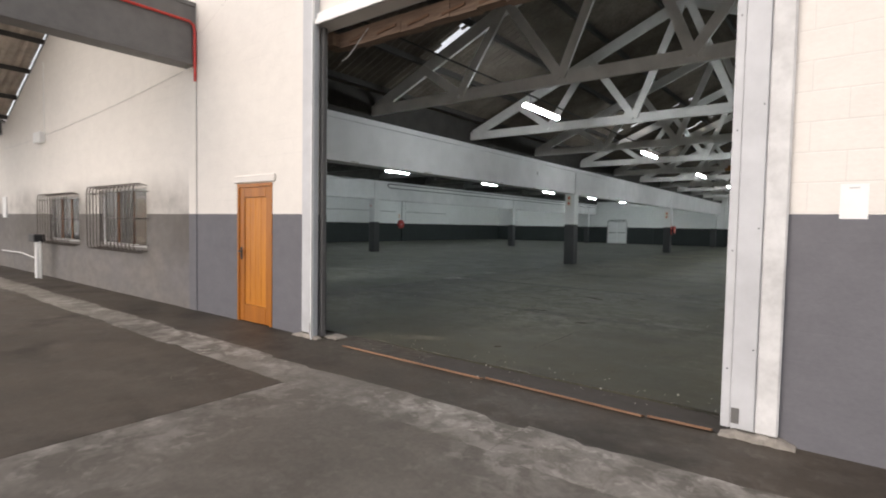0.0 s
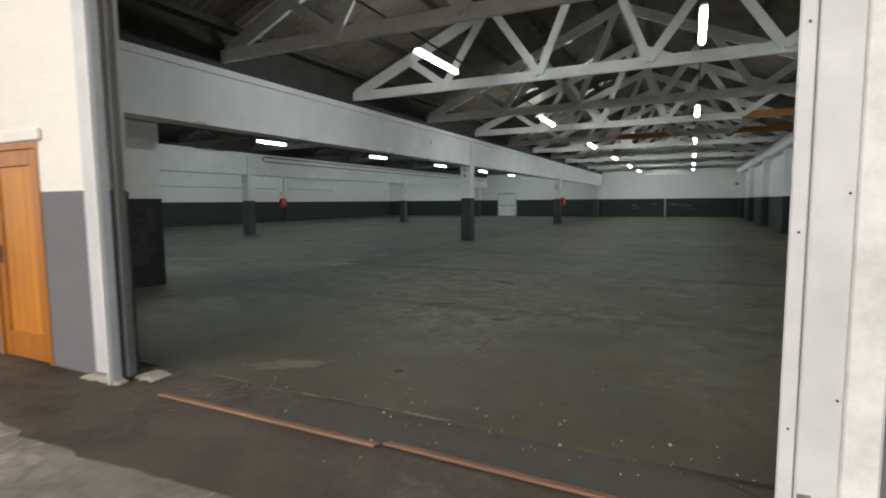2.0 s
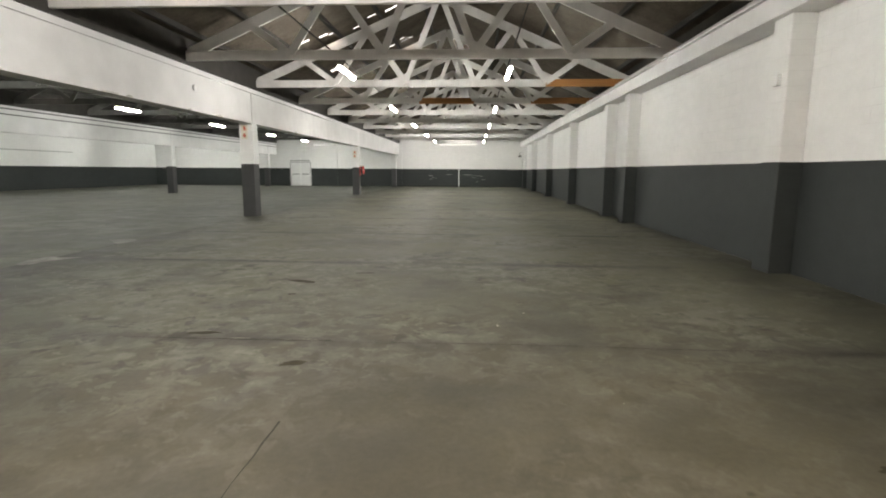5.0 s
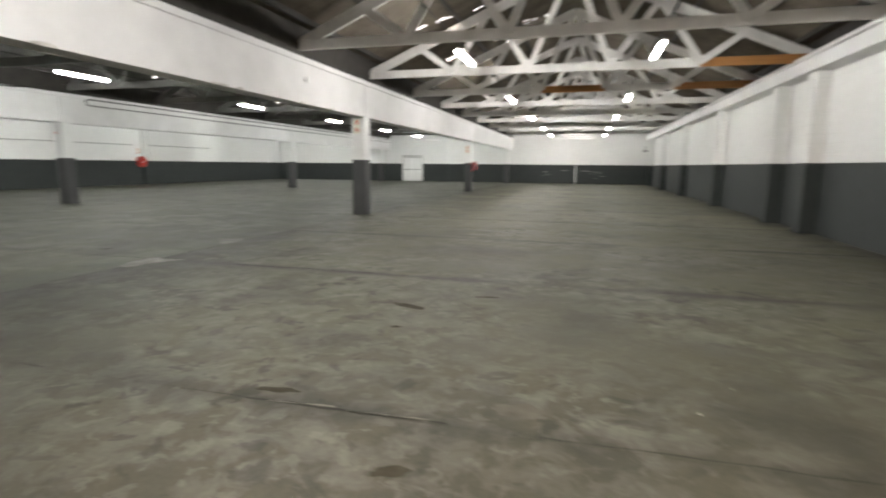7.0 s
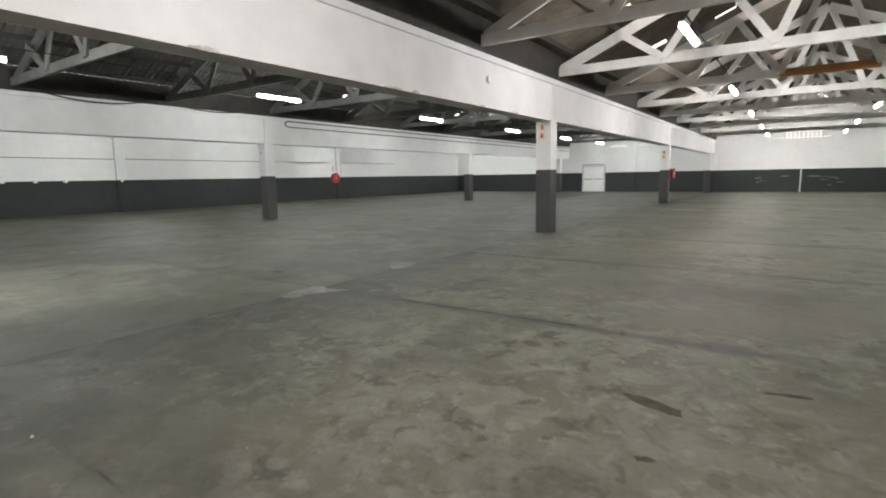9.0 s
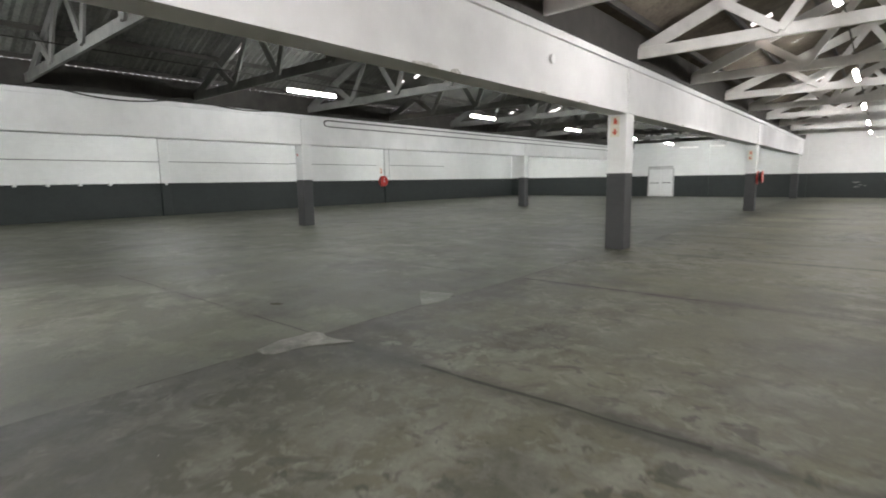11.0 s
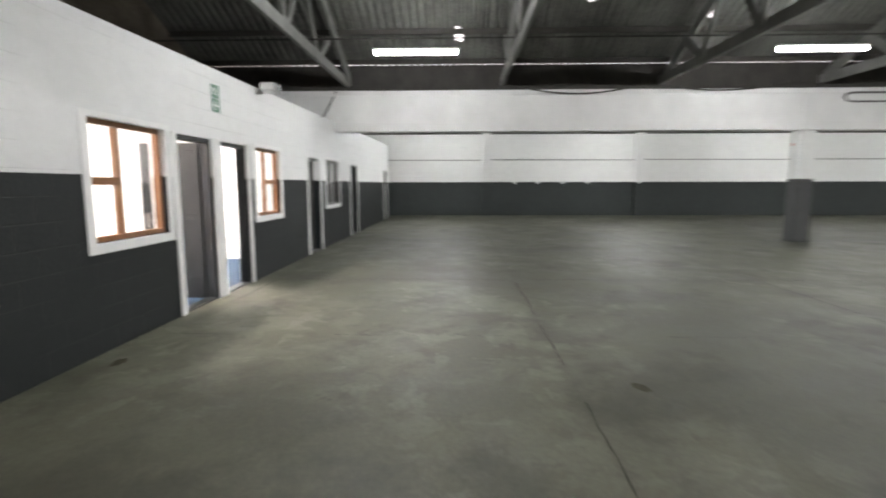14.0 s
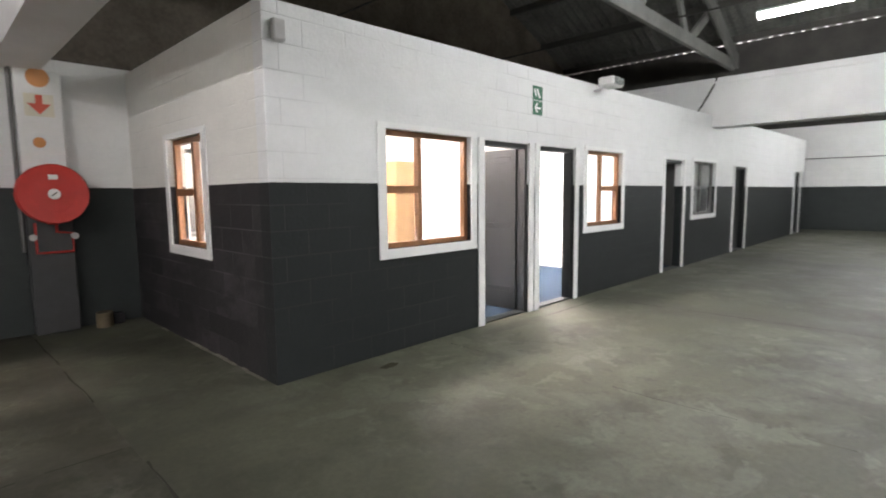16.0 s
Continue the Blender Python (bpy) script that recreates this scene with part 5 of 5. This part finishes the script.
def fire_sign(x, y, z):
    ob = thing("fire_sign", "cream fire point sign with a red arrow on a pillar", "sign", (x, y, z), "fire signs")
    for k, zz in enumerate((z + 0.105, z - 0.105)):
        boxed("plate", M_sign_cream, ob, x - 0.095, x + 0.095, y - 0.006, y - 0.001, zz - 0.1, zz + 0.1)
    bm = bmesh.new()
    bar(bm, (x, y - 0.008, z + 0.17), (x, y - 0.008, z + 0.05), 0.05, 0.004, (0, 1, 0))
    bar(bm, (x + 0.045, y - 0.008, z + 0.13), (x + 0.045, y - 0.008, z + 0.05), 0.02, 0.004, (0, 1, 0))
    part("symbol", bm, M_sign_red, ob)
    bm = bmesh.new()
    arrow(bm, x, y - 0.008, z - 0.105, 0.13)
    part("arrow", bm, M_sign_red, ob)
    return ob


fire_sign(-8.30, 19.299, 2.55)
fire_sign(-8.30, 33.899, 2.35)
tagged(boxed("pillar_tag", M_sign_red, None, X_2 - 0.09, X_2 - 0.04, 19.292, 19.2985, 2.42, 2.5), "tiny red tag on a white pillar", "sign")
ps = thing("fire_sign", "stack of red and orange fire signs on a white pillar", "sign", (-8.3, 4.6, 2.4), "fire signs")
bm = bmesh.new()
disc(bm, (-8.430, 4.451, 2.72), (0, 1, 0), 0.10, 0.005, 28)
part("roundel", bm, M_sign_orange, ps, "faded orange roundel")
boxed("plate", M_sign_cream, ps, -8.55, -8.30, 4.451, 4.455, 2.32, 2.55)
bm = bmesh.new()
arrow(bm, -8.425, 4.457, 2.44, 0.2)
part("arrow", bm, M_sign_red, ps)
bm = bmesh.new()
disc(bm, (-8.400, 4.451, 2.05), (0, 1, 0), 0.055, 0.005, 20)
part("dot", bm, M_sign_orange, ps, "small orange roundel")
bm = bmesh.new()
rod(bm, [(-8.20, 4.36, 0.9), (-8.20, 4.36, 3.6)], 0.02)
rod(bm, [(-8.20, 4.41, 1.6), (-8.20, 4.41, 3.6)], 0.012)
tagged(part("riser_pipe", bm, M_grey_steel), "dark steel pipe beside the pillar of the hose reel", "pipe")
tin = thing("paint_tin", "old yellowish paint tin on the floor by the wall", "tin", (-8.84, 4.52, 0))
bm = bmesh.new()
disc(bm, (-8.84, 4.52, 0.001), (0, 0, 1), 0.085, 0.17, 20, 0.01)
part("can", bm, plain("khaki_tin_paint", (0.13, 0.10, 0.06), 0.6, vary=0.3, scale=9), tin)
bm = bmesh.new()
disc(bm, (-8.99, 4.42, 0.001), (0, 0, 1), 0.07, 0.12, 18, 0.01)
tagged(part("small_tin", bm, M_black), "small black tin on the floor by the wall", "tin")

# ---------------------------------------------------------------- fittings of the hall
# conduits in dark grey: their shadow lines are put into the colour
for z, r in ((3.685, 0.026), (3.47, 0.022)):
    bm = bmesh.new()
    rod(bm, [(X_2 + 0.25, 20.25, 3.58), (X_2 + 0.25, 20.3, z - 0.03 if z > 3.58 else z + 0.03), (X_2 + 0.25, 20.45, z), (X_2 + 0.25, Y_F - 0.1, z)], r)
    tagged(part("conduit", bm, M_grey_steel), "conduit along the upper beam, in its shadow's dark grey", "conduit")
bm = bmesh.new()
rod(bm, [(X_2 + 0.235, 7.9 + 0.8 * i, 3.72 + 0.018 * math.sin(1.3 * i)) for i in range(16)], 0.012, 6)
tagged(part("beam_cable", bm, M_grey_steel), "thin grey cable clipped along the beam", "cable")
for n, (ya, yb, sag) in enumerate(((12.05, 15.47, 0.25), (15.6, 18.9, 0.19), (19.2, 20.9, 0.08))):
    bm = bmesh.new()
    rod(bm, [(X_2 + 0.30, ya + (yb - ya) * i / 12, 3.94 - sag * 4 * (i / 12) * (1 - i / 12)) for i in range(13)], 0.02, 6)
    tagged(part("hanging_cable", bm, M_purlin), "dark cable sagging along the beam", "cable", "hanging cables")
bm = bmesh.new()
rod(bm, [(X_2 + 0.22, 7.36, 3.1), (X_2 + 0.22, 7.5, 3.3), (X_2 + 0.22, 7.7, 3.66), (X_2 + 0.27, 7.82, 3.9)], 0.02, 6)
tagged(part("hanging_cable", bm, M_purlin), "dark cable curving up to the roof", "cable", "hanging cables")
sounder = thing("alarm_sounder", "small round white sounder on the long beam", "sounder", (X_1 + 0.2, 16.1, 3.33))
bm = bmesh.new()
disc(bm, (X_1 + 0.201, 16.1, 3.34), (1, 0, 0), 0.07, 0.05, 20)
part("dome", bm, M_white, sounder)
sensor2 = tagged(boxed("switch_box", M_white, None, 2.76, 2.815, 11.45, 11.57, 2.62, 2.78, bevel=0.008), "small pale switch box high on a wall pier", "box")

# west wall: piers, rail and small brackets on the dado
for py in (5.0, 12.15, 19.3):
    boxed("pilaster_west", M_wall_y, None, X_L + 0.001, X_L + 0.14, py - 0.22, py + 0.22, 0, 3.9, bevel=0.01)
    structure(bpy.context.scene.objects[-1], "white wall pier with a dark grey foot", "pilaster")
for ya, yb in ((5.23, 11.92), (12.38, 19.07), (19.53, 26.3), (26.34, 33.2), (34.6, 40.47)):
    bm = bmesh.new()
    rod(bm, [(X_L + 0.035, ya, 2.62), (X_L + 0.035, yb, 2.60)], 0.017, 8)
    tagged(part("wall_rail", bm, M_grey_steel), "thin dark pipe rail along the white wall", "rail", "wall rails")
for py in (13.5, 14.6, 15.75, 16.9, 19.3):
    boxed("bracket", M_white, None, X_L + (0.142 if py == 19.3 else 0.001), X_L + 0.20, py - 0.06, py + 0.06, 1.50, 1.60, bevel=0.008)
    tagged(bpy.context.scene.objects[-1], "small white bracket at the top of the dado", "bracket", "wall brackets")
bm = bmesh.new()
rod(bm, [(X_L + 0.04, 34.42, 1.5), (X_L + 0.04, 34.42, 3.9)], 0.025)
tagged(part("riser_pipe", bm, M_grey_steel), "steel riser pipe above the hose reel", "pipe")
ws = thing("fire_sign", "small faded fire sign over a hose reel", "sign", (X_L, 33.7, 2.2), "fire signs")
boxed("plate", M_sign_cream, ws, X_L + 0.001, X_L + 0.006, 33.58, 33.78, 2.02, 2.42)
boxed("mark", M_sign_red, ws, X_L + 0.0065, X_L + 0.009, 33.63, 33.73, 2.26, 2.36)
boxed("mark", M_sign_red, ws, X_L + 0.0065, X_L + 0.009, 33.63, 33.73, 2.08, 2.18)
boxed("reel_pier", M_wall_y, None, X_L + 0.001, X_L + 0.12, 33.95, 34.36, 0, 3.9, bevel=0.01)
structure(bpy.data.objects["reel_pier"], "white wall pier with a dark grey foot", "pilaster")

# end wall: double door, pipe, camera bracket
dd = thing("door_7", "white double door with push bars in the end wall", "door", (-17.1, Y_F, 0), kind="structure")
for x0, x1 in ((-17.98, -17.10), (-17.09, -16.22)):
    lf = boxed("leaf", M_white, dd, x0, x1, Y_F - 0.05, Y_F - 0.003, 0.01, 2.08, bevel=0.006)
    boxed("push_bar", M_grey_steel, lf, x0 + 0.1, x1 - 0.1, Y_F - 0.11, Y_F - 0.051, 1.02, 1.08)
for x0, x1, z0, z1 in ((-18.08, -17.99, 0, 2.18), (-16.21, -16.12, 0, 2.18), (-17.99, -16.21, 2.09, 2.18)):
    boxed("frame", M_dusty, dd, x0, x1, Y_F - 0.07, Y_F - 0.003, z0, z1)
boxed("hood", M_grey_steel, dd, -18.0, -16.2, Y_F - 0.22, Y_F - 0.003, 2.24, 2.29)
boxed("exit_box", M_white, dd, -17.35, -17.05, Y_F - 0.1, Y_F - 0.003, 2.32, 2.46)
bm = bmesh.new()
rod(bm, [(-2.67, Y_F - 0.05, 0), (-2.67, Y_F - 0.05, 1.85)], 0.04)
rod(bm, [(-2.67, Y_F - 0.05, 1.85), (-2.67, Y_F - 0.05, 3.2)], 0.012)
tagged(part("riser_pipe", bm, M_metal), "pale pipe down the end wall", "pipe")
wc = thing("wall_camera", "grey bracket lamp on the end wall", "lamp", (2.7, Y_F, 2.9))
bm = bmesh.new()
rod(bm, [(2.72, Y_F - 0.003, 3.0), (2.72, Y_F - 0.2, 3.05), (2.72, Y_F - 0.25, 2.8)], 0.03)
part("arm", bm, M_grey_steel, wc)
boxed("head", M_grey_steel, wc, 2.58, 2.86, Y_F - 0.4, Y_F - 0.12, 2.66, 2.8, bevel=0.03)
for px in (-20.2 + 6.3, -8.0):
    boxed("end_pier", M_wall_x, None, px - 0.22, px + 0.22, Y_F - 0.12, Y_F - 0.001, 0, 3.9, bevel=0.01)
    structure(bpy.context.scene.objects[-1], "white wall pier with a dark grey foot", "pilaster")

M_peel = plain("bare_grey_plaster", (0.17, 0.165, 0.16), 0.8, vary=0.3)
for k in range(16):
    rx = rc.uniform(-5.5, -0.2)
    if abs(rx + 2.67) < 0.25:
        continue
    bm = bmesh.new()
    zc, ra, rb = rc.uniform(0.45, 1.15), rc.uniform(0.08, 0.35), rc.uniform(0.015, 0.045)
    bm.faces.new([bm.verts.new((rx + ra * math.cos(a) * rc.uniform(0.6, 1.2), Y_F - 0.003, zc + rb * math.sin(a) * rc.uniform(0.5, 1.3))) for a in (2 * math.pi * i / 14 for i in range(14))])
    part("peeled_paint", bm, M_peel, bpy.data.objects["wall_north"], "bare plaster where the dado paint has peeled")

# mortar patch where the bays' slabs meet
def mortar_patch(pts, material):
    bm = bmesh.new()
    lo = [bm.verts.new((x, y, -0.01)) for x, y in pts]
    hi = [bm.verts.new((x, y, 0.004)) for x, y in pts]
    bm.faces.new(hi)
    for i in range(len(pts)):
        bm.faces.new((lo[i], lo[(i + 1) % len(pts)], hi[(i + 1) % len(pts)], hi[i]))
    part("mortar_patch", bm, material, bpy.data.objects["floor"], "pale mortar patch")


mortar_patch([(-8.26, 11.04), (-8.10, 11.02), (-8.03, 11.10), (-8.01, 11.28), (-7.95, 11.46), (-7.75, 11.76), (-7.92, 11.71), (-8.08, 11.69), (-8.2, 11.74), (-8.34, 11.72), (-8.33, 11.55), (-8.36, 11.35), (-8.31, 11.2)], M_patch)
mortar_patch([(-8.79, 13.82), (-8.55, 13.86), (-8.31, 13.96), (-8.17, 13.7), (-8.13, 13.48), (-8.2, 13.21), (-8.4, 13.4), (-8.6, 13.6)], M_patch_old)
# crumbling mortar and paint line at the foot of the office's side wall
bm = bmesh.new()
y = 5.1
while y < O_Y - 0.05:
    l = rc.uniform(0.06, 0.3)
    if rc.random() < 0.8:
        box(bm, O_X + 0.002, O_X + 0.012 + rc.uniform(0, 0.02), y, y + l, 0.001, rc.uniform(0.006, 0.02))
    y += l + 0.01
part("mortar_line", bm, M_lip, bpy.data.objects["floor"], "pale crumbs of mortar along the wall's foot")
